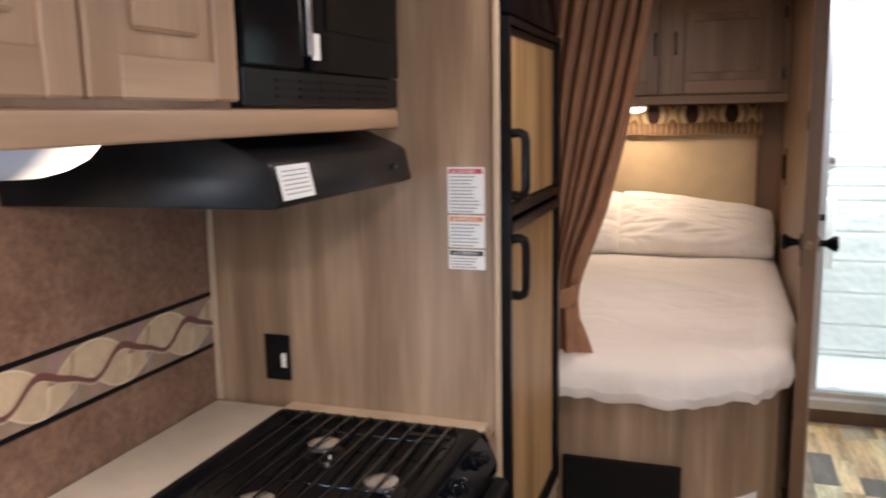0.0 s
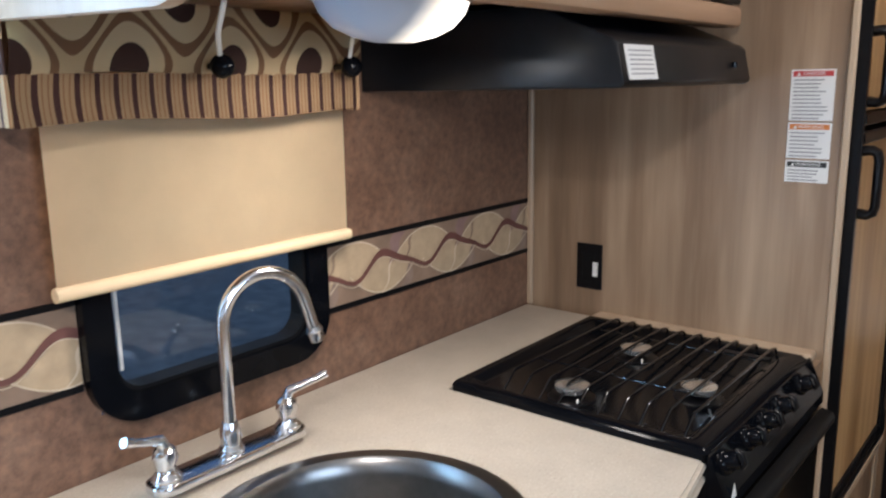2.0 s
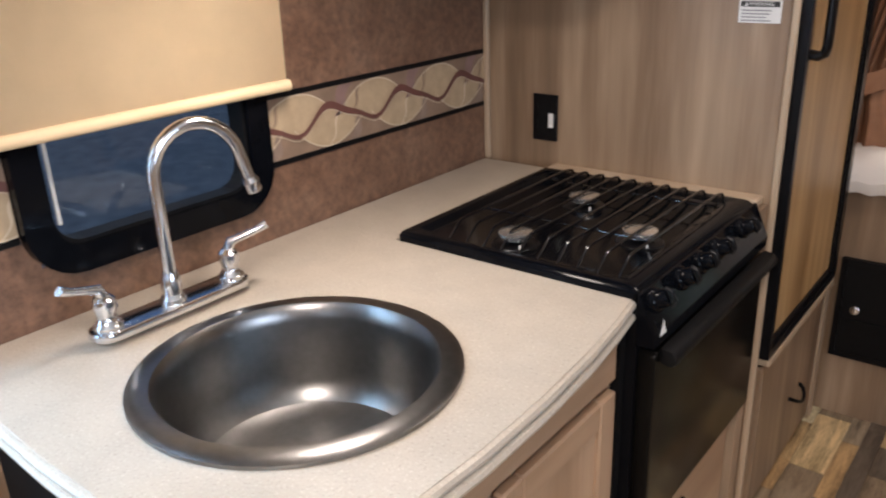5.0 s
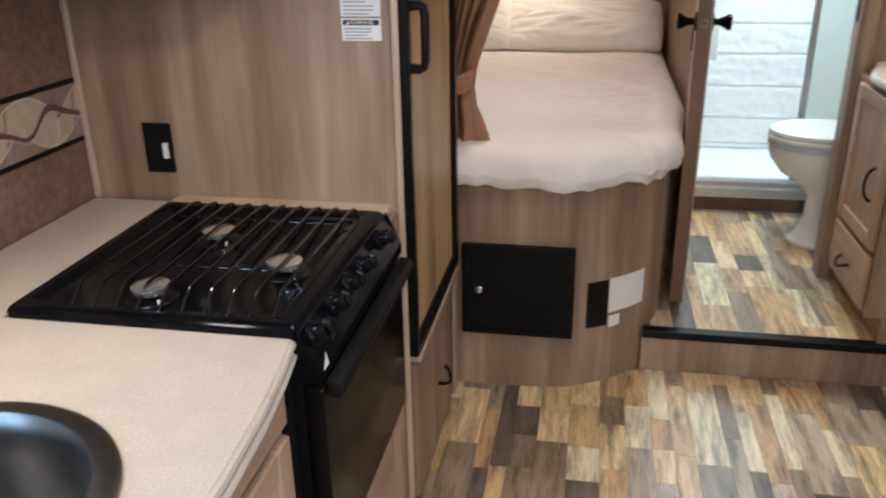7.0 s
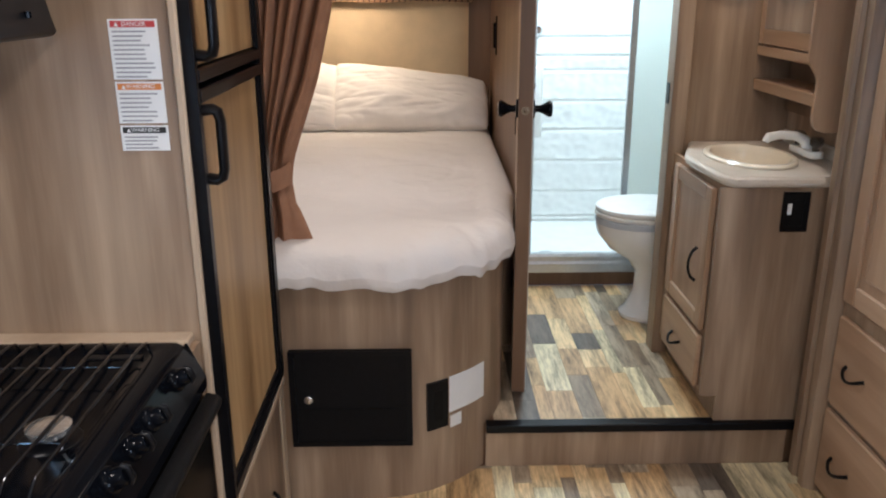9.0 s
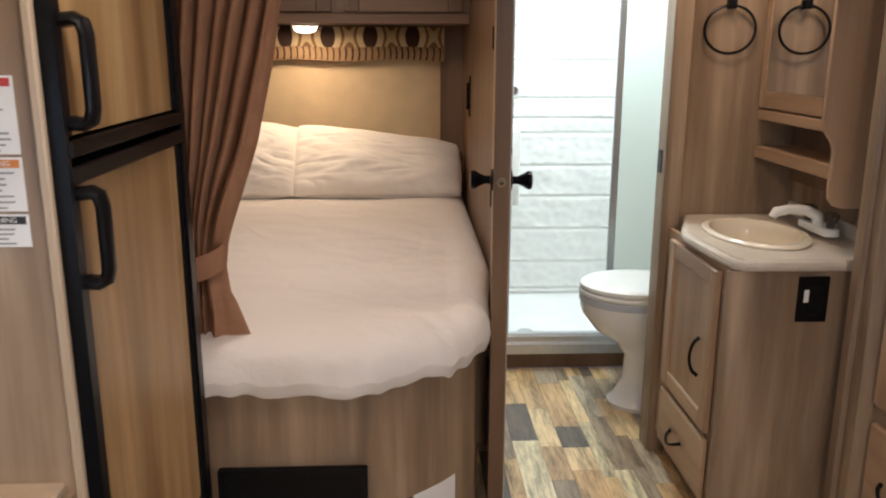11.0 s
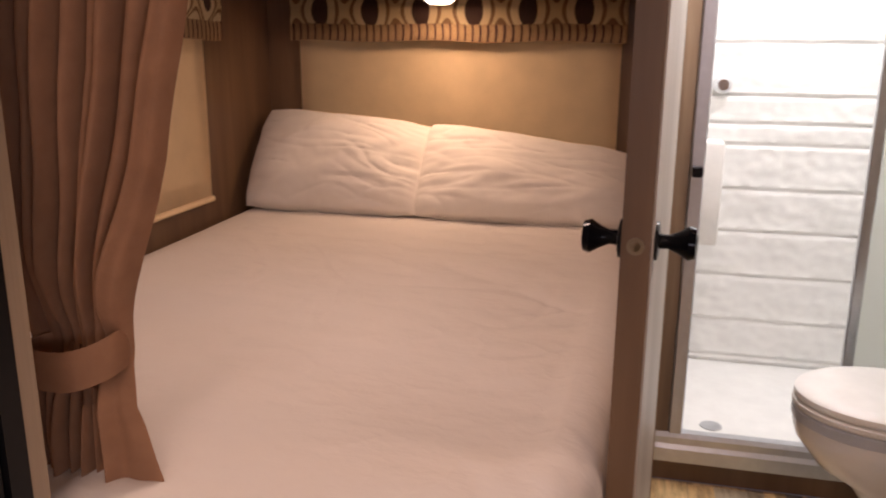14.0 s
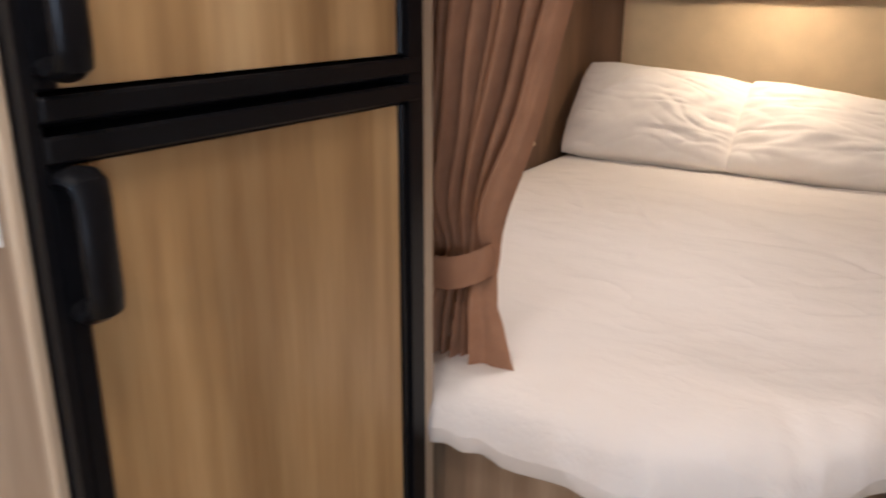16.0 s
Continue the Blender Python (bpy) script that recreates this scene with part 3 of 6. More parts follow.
def valance(base, plane, wallface, out, a0, a1, z0, zs, z1, depth, cloth, stripe, label, group):
    """A boxed padded valance: a printed upper field over a gathered striped band, with returns at both ends."""
    t = thing("window_valance", *base, label, "valance", group)
    n = max(30, int((a1 - a0) / 0.01))

    def sheet(lo, hi, steps, puff, ripple):
        bm = bmesh.new()
        rows = []
        for k in range(steps + 1):
            z = lo + (hi - lo) * k / steps
            row = []
            bulge = puff * math.sin(math.pi * k / steps)
            for i in range(n + 1):
                a = a0 + (a1 - a0) * i / n
                d = depth + bulge + ripple * math.sin(a * 230) * (1 - k / steps * 0.5) + 0.004 * math.sin(a * 17 + z * 9)
                zz = z + (0.004 * math.sin(a * 13) if k == 0 else 0)
                p = wallface + out * d
                row.append(bm.verts.new((p, a, zz) if plane == "x" else (a, p, zz)))
            rows.append(row)
        for r, q in zip(rows, rows[1:]):
            for i in range(len(r) - 1):
                bm.faces.new((r[i], r[i + 1], q[i + 1], q[i]))
        bmesh.ops.solidify(bm, geom=bm.faces[:], thickness=0.004)
        return bm

    part("print_field", sheet(zs, z1, 8, 0.012, 0.0), cloth, t, "cream and brown ogee print", True)
    part("striped_band", sheet(z0, zs + 0.002, 5, 0.005, 0.0018), stripe, t, "brown striped gathered band", True)
    for a in (a0 - 0.005, a1 + 0.001):
        d0, d1 = wallface + out * 0.002, wallface + out * (depth + 0.002)
        part("return", slab(plane, d0, d1, a, a + 0.004, zs + 0.001, z1, 0.001), cloth, t)
        part("return_band", slab(plane, d0, d1, a - 0.001, a + 0.005, z0, zs, 0.001), stripe, t)
    return t


valance((-1.0, 0.75, 1.41), "x", WL, 1, 0.455, 1.062, 1.415, 1.480, 1.58, 0.095, VAL_Y, STRIPE_Y, "cream and brown ogee print valance with striped hem over the sink", "valances")
valance((-0.3, 4.70, 1.46), "y", BACK, -1, -0.930, 0.358, 1.462, 1.524, 1.618, 0.078, VAL_X, STRIPE_X, "cream and brown ogee print valance with striped hem, bed head", "valances")
valance((-1.0, 3.8, 1.46), "x", WL, 1, 3.36, 4.265, 1.462, 1.524, 1.618, 0.068, VAL_Y, STRIPE_Y, "cream and brown ogee print valance with striped hem by the bed", "valances")
for yy in (0.745, 1.011):
    k = thing("tieback_knob", -0.965, yy, 1.47, "small black ball knob holding the valance strap", "knob", "valance knobs")
    bm = bmesh.new()
    bmesh.ops.create_uvsphere(bm, u_segments=16, v_segments=10, radius=0.0185)
    bmesh.ops.translate(bm, vec=(-0.935, yy, 1.491), verts=bm.verts)
    part("ball", bm, BLACKGLOSS, k, "", True)
    part("stem", tube([(-0.98, yy, 1.492), (-0.94, yy, 1.491)], 0.005, 8), BLACKSATIN, k)
    part("strap", tube([(-0.94, yy, 1.498), (-0.90, yy - 0.03, 1.535), (-0.86, yy - 0.045, 1.575)], 0.004, 6), WHITEPL, k, "clear plastic strap")

# ---- backsplash border ----
border = thing("wall_border", WL, 0.42, 1.018, "wallpaper border of cream leaves and mauve waves between black lines", "wall border")
for y0, y1 in ((0.418, 0.551), (1.041, 1.788)):
    part("border_field", box(WL + 0.0005, WL + 0.002, y0, y1, 1.022, 1.150), BORDERBASE, border)
    for z0 in (1.014, 1.148):
        part("border_line", box(WL + 0.0005, WL + 0.004, y0 - 0.002, y1, z0, z0 + 0.011, 0.001), BLACKSATIN, border, "thin black border line")


def ribbon(f, w, y0, y1, off):
    bm, last = bmesh.new(), None
    n = max(8, int((y1 - y0) / 0.006))
    for i in range(n + 1):
        y = y0 + (y1 - y0) * i / n
        z, h = f(y), w(y) / 2
        if z + h > 1.1475 or z - h < 1.0255:
            z = min(max(z, 1.0255 + h), 1.1475 - h)
        now = (bm.verts.new((WL + off, y, z - h)), bm.verts.new((WL + off, y, z + h)))
        if last:
            bm.faces.new((last[0], now[0], now[1], last[1]))
        last = now
    return bm


PER, RISE = 0.229, 1.171


def wave_at(y):
    return 1.087 + 0.022 * math.sin(2 * math.pi * (y - RISE) / PER) + 0.006 * math.sin(2 * math.pi * (y - RISE) / PER * 2)


def stem(y, z0, z1, lean, w0, w1, off, lo, hi):
    """Slanted band between two heights, cut off at the ends of the border."""
    bm, last = bmesh.new(), None
    for k in range(11):
        q = k / 10
        c = y + lean * (q + 0.18 * math.sin(2 * math.pi * q))
        w = (w0 + (w1 - w0) * q) / 2
        a, b = min(max(c - w, lo), hi), min(max(c + w, lo), hi)
        now = (bm.verts.new((WL + off, a, z0 + (z1 - z0) * q)), bm.verts.new((WL + off, b, z0 + (z1 - z0) * q)))
        if last and b - a > 1e-4:
            bm.faces.new((last[0], last[1], now[1], now[0]))
        last = now
    return bm


def patch(lo, hi, y0, y1, off):
    """A flat shape between two curves."""
    bm, last = bmesh.new(), None
    n = max(10, int((y1 - y0) / 0.005))
    for i in range(n + 1):
        y = y0 + (y1 - y0) * i / n
        a, b = max(lo(y), 1.0255), min(hi(y), 1.1475)
        b = max(a + 0.0004, b)
        now = (bm.verts.new((WL + off, y, a)), bm.verts.new((WL + off, y, b)))
        if last:
            bm.faces.new((last[0], now[0], now[1], last[1]))
        last = now
    return bm


for y0, y1 in ((0.420, 0.550), (1.043, 1.786)):
    for k in range(-4, 5):
        c = RISE + PER * k
        trough, crest = c - 0.245 * PER, c + 0.255 * PER

        def over(y, m=trough):
            return 1.146 - 0.052 * abs((y - m - 0.012) / 0.104) ** 2.2

        def under(y, m=crest):
            return 1.027 + 0.060 * abs((y - m + 0.014) / 0.110) ** 2.0

        for a, b, lo, hi, rim in ((trough - 0.086, trough + 0.105, lambda y: wave_at(y) + 0.004, over, over), (crest - 0.114, crest + 0.090, under, lambda y: wave_at(y) - 0.004, under)):
            a, b = max(a, y0), min(b, y1)
            if b - a > 0.02:
                part("leaf", patch(lo, hi, a, b, 0.0026), BORDERLEAF, border, "cream leaf shape")
                part("leaf_rim", ribbon(rim, lambda y: 0.0032, a, b, 0.0040), BORDERLINE, border, "thin cream line")
        for base, z0, z1, lean, w0, w1, mat in ((trough - 0.106, 1.085, 1.147, 0.030, 0.012, 0.040, MAUVE), (trough - 0.060, 1.085, 1.146, 0.034, 0.006, 0.010, BORDERSTEM), (crest + 0.055, 1.026, 1.084, 0.030, 0.030, 0.010, BORDERSHADE), (crest - 0.02, 1.026, 1.100, 0.046, 0.004, 0.007, BORDERLINE)):
            if y0 - 0.02 < base and base + lean < y1 + 0.02:
                part("stem", stem(base, z0, z1, lean, w0, w1, 0.0034, y0, y1), mat, border)
    part("wave", ribbon(wave_at, lambda y: 0.0125 + 0.004 * math.sin(2 * math.pi * (y - RISE) / PER), y0, y1, 0.0046), WAVERED, border, "dark wine-red wave band")
    part("thin_wave", ribbon(lambda y: wave_at(y) - 0.009, lambda y: 0.0018, y0, y1, 0.0046), BORDERLINE, border, "thin cream wave line")

# ---- kitchen base cabinet and worktop ----
base = thing("sink_cabinet", -0.7, 0.78, 0.0, "oak sink base cabinet with framed doors", "cabinet")
part("body", box(-1.065, -0.372, 0.43, 1.150, 0.06, 0.685), WALLWOOD, base)
part("face_rail", box(-0.390, -0.372, 0.43, 1.150, 0.686, 0.828), CABWOOD_Y, base)
part("end_side", box(-1.065, -0.391, 0.43, 0.446, 0.686, 0.828), WALLWOOD, base)
part("end_side", box(-0.85, -0.391, 1.134, 1.150, 0.686, 0.828), WALLWOOD, base)
part("toe_kick", box(-1.065, -0.43, 0.45, 1.150, 0.0, 0.059), DARKWOOD, base)


def handle_bar(plane, face, out, a, z, length=0.095, across=True, parent=None, mat=None):
    """A black arched pull; across: it lies level, else upright."""
    pts = []
    for k in range(11):
        s = k / 10 - 0.5
        d = face + out * (0.003 + 0.024 * math.cos(math.pi * s) ** 0.6 if abs(s) < 0.499 else 0.001)
        u, w = (a + length * s, z - 0.020 * math.cos(math.pi * s)) if across else (a, z + length * s)
        pts.append((d, u, w) if plane == "x" else (u, d, w))
    rad = [0.006, 0.0055, 0.005, 0.0048, 0.0046, 0.0046, 0.0046, 0.0048, 0.005, 0.0055, 0.006]
    return part("handle", tube(pts, rad, 8), mat or BLACKSATIN, parent, "dark arched pull", True)


def panel_door(parent, plane, face, out, a0, a1, z0, z1, name="door", rail=0.052, pull=None, mats=None, raised=True):
    """A framed door with a raised or a flat recessed field. face: the plane of its back."""
    sm, rm, pm = mats or (CABWOOD, CABWOOD_Y if plane == "x" else CABWOOD_X, CABWOOD)
    f1 = face + out * 0.020
    door = part(name, slab(plane, face + out * 0.001, face + out * 0.011, a0 + rail * 0.6, a1 - rail * 0.6, z0 + rail * 0.6, z1 - rail * 0.6), pm, parent)
    for a, b in ((a0, a0 + rail), (a1 - rail, a1)):
        part("stile", slab(plane, face, f1, a, b, z0, z1, 0.0035), sm, door)
    for a, b in ((z0, z0 + rail), (z1 - rail, z1)):
        part("rail", slab(plane, face, f1 - out * 0.0006, a0 + rail, a1 - rail, a, b, 0.0035), rm, door)
    if raised:
        part("field", slab(plane, face + out * 0.0112, face + out * 0.017, a0 + rail * 1.55, a1 - rail * 1.55, z0 + rail * 1.55, z1 - rail * 1.55, 0.005), pm, door)
    if pull:
        handle_bar(plane, f1, out, *pull, parent=door)
    return door


def drawer_front(parent, plane, face, out, a0, a1, z0, z1, pull=None, mat=None):
    d = part("drawer", slab(plane, face, face + out * 0.019, a0, a1, z0, z1, 0.005), mat or (CABWOOD_Y if plane == "x" else CABWOOD_X), parent)
    if pull:
        handle_bar(plane, face + out * 0.019, out, *pull, parent=d)
    return d


drawer_front(base, "x", -0.371, 1, 0.455, 1.135, 0.735, 0.815)
panel_door(base, "x", -0.371, 1, 0.455, 0.785, 0.09, 0.715, pull=(0.745, 0.62, 0.095, False), raised=False)
panel_door(base, "x", -0.371, 1, 0.797, 1.135, 0.09, 0.715, pull=(0.838, 0.62, 0.095, False), raised=False)
# No recess is cut; a flat black slab gives the end niche's shade.
part("niche_shade", box(-1.0, -0.45, 0.4215, 0.4285, 0.14, 0.76, 0.002), BLACKMATTE, base, "black slab for the shade inside the end niche")

sink_c, SR = (-0.630, 0.700), 0.233
top = thing("worktop", -0.7, 0.78, 0.83, "speckled beige laminate worktop with a bowed front edge", "worktop")
edge = [(-1.067, 1.776), (-0.858, 1.776), (-0.858, 1.168), (-0.348, 1.168), (-0.334, 1.08), (-0.321, 0.97), (-0.312, 0.83), (-0.310, 0.69), (-0.316, 0.58)] + [(-0.442 + 0.12 * math.cos(radians(a)), 0.505 + 0.13 * math.sin(radians(a))) for a in range(-5, -96, -15)] + [(-0.726, 0.378), (-1.067, 0.398)]
wb = bmesh.new()
ring_o = [wb.verts.new((x, y, 0.87)) for x, y in edge]
hole = [wb.verts.new((sink_c[0] + (SR - 0.012) * math.cos(2 * math.pi * k / 40), sink_c[1] + (SR - 0.012) * math.sin(2 * math.pi * k / 40), 0.87)) for k in range(40)]
eds = [wb.edges.new((r[i], r[(i + 1) % len(r)])) for r in (ring_o, hole) for i in range(len(r))]
bmesh.ops.triangle_fill(wb, use_beauty=True, use_dissolve=False, edges=eds)
inside = [f for f in wb.faces if (f.calc_center_median().xy - Vector(sink_c)).length < SR - 0.03 and all(v in hole for v in f.verts)]
bmesh.ops.delete(wb, geom=inside, context="FACES_ONLY")
res = bmesh.ops.extrude_face_region(wb, geom=wb.faces[:])
bmesh.ops.translate(wb, vec=(0, 0, -0.040), verts=[g for g in res["geom"] if isinstance(g, bmesh.types.BMVert)])
part("slab", wb, COUNTER, top)
part("front_edge", tube([(x, y, 0.860) for x, y in edge[3:]], 0.0085, 8), COUNTER, top, "rolled front edge", True)
part("drop_edge", tube([(x, y, 0.838) for x, y in edge[3:]], 0.0085, 8), COUNTER, top, "rolled lower edge", True)

# ---- sink and tap ----
sink = thing("round_sink", sink_c[0], sink_c[1], 0.87, "round brushed steel sink set in the worktop", "sink")
part("bowl", lathe(*sink_c, [(SR, 0.8705), (SR, 0.876), (SR - 0.010, 0.8805), (SR - 0.032, 0.880), (SR - 0.038, 0.873), (SR - 0.042, 0.85), (SR - 0.047, 0.76), (SR - 0.053, 0.735), (SR - 0.070, 0.716), (SR - 0.10, 0.709), (0.05, 0.712), (0.045, 0.7115)], 72, caps=False), STEEL, sink, "", True)
drain = part("drain", lathe(*sink_c, [(0.046, 0.712), (0.043, 0.716), (0.030, 0.713), (0.028, 0.706), (0.0, 0.705)], 32), CHROME, sink, "chrome drain cup", True)

tap = thing("kitchen_tap", -0.925, 0.705, 0.87, "chrome gooseneck kitchen tap with two lever handles", "tap")
deck = rounded(-0.957, -0.899, 0.562, 0.848, 0.024, 6)
part("deck_plate", prism(deck, "z", 0.8815, 0.897, 0.004), CHROME, tap, "", True)
part("spout_base", lathe(-0.926, 0.705, [(0.021, 0.892), (0.021, 0.905), (0.016, 0.912), (0.0165, 0.935), (0.012, 0.948), (0.0, 0.949)], 24), CHROME, tap, "", True)
neck = [(-0.926, 0.705, 0.94), (-0.926, 0.705, 1.00), (-0.926, 0.705, 1.06), (-0.926, 0.705, 1.10)]
tx, ty = 0.22, 0.975
for k in range(1, 15):
    a = math.pi * (1 - k / 14 * 0.93)
    r = 0.072
    u = r + r * math.cos(a)
    neck.append((-0.926 + tx * u, 0.705 + ty * u, 1.10 + 1.05 * r * math.sin(a)))
neck.append((neck[-1][0] + 0.004, neck[-1][1] + 0.012, neck[-1][2] - 0.046))
part("spout", tube(neck, 0.0105, 14), CHROME, tap, "", True)
e0, e1 = Vector(neck[-1]), (Vector(neck[-1]) - Vector(neck[-2])).normalized()
part("spout_tip", tube([e0 - e1 * 0.002, e0 + e1 * 0.006, e0 + e1 * 0.010, e0 + e1 * 0.022, e0 + e1 * 0.024], [0.011, 0.0145, 0.013, 0.014, 0.012], 16), CHROME, tap, "", True)
for yy, dx, dy in ((0.590, 0.012, -0.062), (0.820, 0.035, 0.052)):
    h = part("valve", lathe(-0.926, yy, [(0.022, 0.892), (0.0225, 0.903), (0.015, 0.912), (0.014, 0.92), (0.019, 0.932), (0.017, 0.944), (0.010, 0.951), (0.0, 0.953)], 24), CHROME, tap, "", True)
    lv = [(-0.926, yy, 0.947), (-0.926 + dx * 0.1, yy + dy * 0.1, 0.962), (-0.926 + dx * 0.4, yy + dy * 0.4, 0.968), (-0.926 + dx * 0.8, yy + dy * 0.8, 0.976), (-0.926 + dx * 1.1, yy + dy * 1.1, 0.985)]
    part("lever", tube(lv, [0.010, 0.0085, 0.0065, 0.0062, 0.0075], 12), CHROME, h, "", True)

# ---- range ----
rng = thing("gas_range", -0.6, 1.45, 0.06, "black built-in gas range with three burners and oven", "range")
part("body", box(-0.852, -0.337, 1.172, 1.735, 0.40, 0.862), BLACKSATIN, rng)
ct = bmesh.new()
ct_rings = []
for inset, z, r in ((0.0, 0.863, 0.014), (0.0, 0.879, 0.014), (0.005, 0.886, 0.012), (0.010, 0.888, 0.011), (0.026, 0.888, 0.016), (0.032, 0.885, 0.020), (0.040, 0.878, 0.026)):
    ct_rings.append([ct.verts.new((x, y, z)) for x, y in rounded(-0.856 + inset, -0.338 - inset * 1.4, 1.170 + inset, 1.738 - inset * 1.2, r, 5)])
for r_, q_ in zip(ct_rings, ct_rings[1:]):
    for k in range(len(r_)):
        ct.faces.new((r_[k], r_[(k + 1) % len(r_)], q_[(k + 1) % len(r_)], q_[k]))
ct.faces.new(ct_rings[-1])
part("cooktop", ct, BLACKGLOSS, rng, "black enamel cooktop with a sunken well", True)
part("control_panel", prism([(-0.3375, 0.881), (-0.334, 0.880), (-0.304, 0.812), (-0.304, 0.790), (-0.3375, 0.790)], "y", 1.168, 1.738, 0.0), BLACKGLOSS, rng, "sloping black control panel")
nrm = Vector((0.915, 0, 0.404))
for yy in (1.207, 1.315, 1.403, 1.487, 1.625):
    c = Vector((-0.3255, yy, 0.8605))
    kn = part("control_knob", tube([c, c + nrm * 0.004, c + nrm * 0.008, c + nrm * 0.010, c + nrm * 0.024, c + nrm * 0.028], [0.0225, 0.0225, 0.020, 0.0165, 0.0150, 0.0115], 22), BLACKGLOSS, rng, "", True)
    part("grip", tube([c + nrm * 0.026 + Vector((0.006, 0, -0.015)), c + nrm * 0.034 + Vector((0.003, 0, -0.008)), c + nrm * 0.034 + Vector((-0.003, 0, 0.008)), c + nrm * 0.026 + Vector((-0.006, 0, 0.015))], [0.004, 0.0048, 0.0048, 0.004], 8), BLACKSATIN, kn, "", True)
part("badge", prism([(1.186, 0.806), (1.212, 0.806), (1.199, 0.834)], "x", -0.312, -0.3115), LABELWHITE, rng, "small white triangular badge").location = (0.0085, 0, 0)
part("oven_door", prism(rounded(1.176, 1.732, 0.405, 0.778, 0.012, 3), "x", -0.336, -0.304, 0.004), OVENGLASS, rng, "black glass oven door", True)
part("oven_handle", prism([(-0.303, 0.786), (-0.280, 0.782), (-0.272, 0.772), (-0.274, 0.758), (-0.284, 0.752), (-0.303, 0.756)], "y", 1.19, 1.722, 0.004), BLACKMATTE, rng, "wide black oven handle", True)
for bx, by in ((-0.634, 1.262), (-0.634, 1.533), (-0.442, 1.397)):
    bn = part("burner", lathe(bx, by, [(0.046, 0.8784), (0.044, 0.8805), (0.022, 0.8815), (0.016, 0.886), (0.016, 0.8905), (0.0, 0.8906)], 28), BLACKSATIN, rng, "", True)
    part("burner_ring", lathe(bx, by, [(0.020, 0.8908), (0.030, 0.8912), (0.0305, 0.8985), (0.033, 0.8992), (0.033, 0.9025), (0.029, 0.9040), (0.0, 0.9045)], 32), BURNERCAP, bn, "silver burner cap", True)
    part("igniter", tube([(bx + 0.028, by - 0.028, 0.8785), (bx + 0.028, by - 0.028, 0.888)], 0.0022, 8), WHITEPL, bn, "white igniter pin")
part("well_vent", box(-0.50, -0.40, 1.672, 1.690, 0.8782, 0.8815, 0.001), BLACKSATIN, rng, "raised vent at the back of the well")
grate = thing("cooktop_grate", -0.6, 1.45, 0.879, "black wire grate over the burners", "grate")
for k in range(10):
    x = -0.755 + 0.0401 * k
    y0, y1 = 1.212, 1.700
    part("grate_bar", tube([(x, y0, 0.8790), (x, y0 + 0.004, 0.883), (x, y0 + 0.034, 0.9055), (x, y0 + 0.041, 0.9085), (x, y1 - 0.045, 0.9085), (x, y1 - 0.022, 0.9060), (x, y1 - 0.006, 0.902), (x, y1, 0.896), (x, y1, 0.8885)], 0.0029, 8), GRATEBLACK, grate, "", True)
for yy in (1.345, 1.590):
    part("cross_bar", tube([(-0.757, yy, 0.9042), (-0.392, yy, 0.9042)], 0.0018, 8), GRATEBLACK, grate, "", True)
under = thing("range_drawer_unit", -0.6, 1.45, 0.0, "oak drawer unit under the oven", "cabinet")
part("body", box(-0.852, -0.357, 1.158, 1.735, 0.06, 0.396), WALLWOOD, under)
part("toe_kick", box(-0.852, -0.41, 1.158, 1.735, 0.0, 0.059), DARKWOOD, under)
drawer_front(under, "x", -0.356, 1, 1.185, 1.715, 0.10, 0.385, pull=(1.40, 0.30, 0.10, True))
part("filler_strip", box(-0.40, -0.354, 1.151, 1.167, 0.06, 0.828), BLACKMATTE, base)

# ---- overhead kitchen cabinets ----
CF = -0.545
ohk = thing("overhead_cabinet", -0.8, 0.82, 1.585, "oak overhead cabinet with two raised-panel doors over the sink", "cabinet")
part("body", box(-1.065, CF - 0.001, 0.4465, 1.125, 1.588, TOP - 0.004), CABWOOD, ohk)
part("bottom_rail", box(CF - 0.03, CF + 0.022, 0.4465, 1.750, 1.564, 1.607, 0.010, None, 2), CABWOOD_Y, ohk, "rounded bottom rail", True)
panel_door(ohk, "x", CF, 1, 0.466, 0.806, 1.617, 2.10, rail=0.055)
panel_door(ohk, "x", CF, 1, 0.814, 1.118, 1.617, 2.10, rail=0.055)
end = [(-1.068, TOP - 0.004), (-1.068, 1.545), (-0.80, 1.538)] + [(-0.60 + 0.078 * math.cos(radians(a)), 1.612 + 0.078 * math.sin(radians(a))) for a in range(-90, 1, 10)] + [(-0.520, 1.68), (-0.518, TOP - 0.004)]
part("end_panel", prism(end, "y", 0.426, 0.446, 0.002), CABWOOD, ohk, "rounded end panel", True)

micro = thing("microwave", -0.8, 1.44, 1.60, "black built-in microwave with vent grille", "microwave")
part("body", box(-1.06, CF, 1.130, 1.748, 1.609, 2.10), BLACKSATIN, micro)
part("door", box(CF, CF + 0.022, 1.345, 1.748, 1.672, 2.0, 0.004), BLACKGLOSS, micro, "glossy black door")
part("door_window", box(CF + 0.0225, CF + 0.025, 1.40, 1.70, 1.745, 1.96, 0.001), OVENGLASS, micro)
part("control_panel", box(CF, CF + 0.020, 1.132, 1.322, 1.672, 2.0, 0.004), BLACKGLOSS, micro)
part("door_handle", box(CF + 0.002, CF + 0.030, 1.326, 1.341, 1.695, 1.965, 0.003), CHROME, micro, "thin chrome handle")
part("sticker", box(CF + 0.0225, CF + 0.0235, 1.348, 1.375, 1.690, 1.735), LABELWHITE, micro, "white sticker")
gr = part("vent_grille", box(CF, CF + 0.018, 1.132, 1.748, 1.610, 1.670, 0.003), BLACKSATIN, micro)
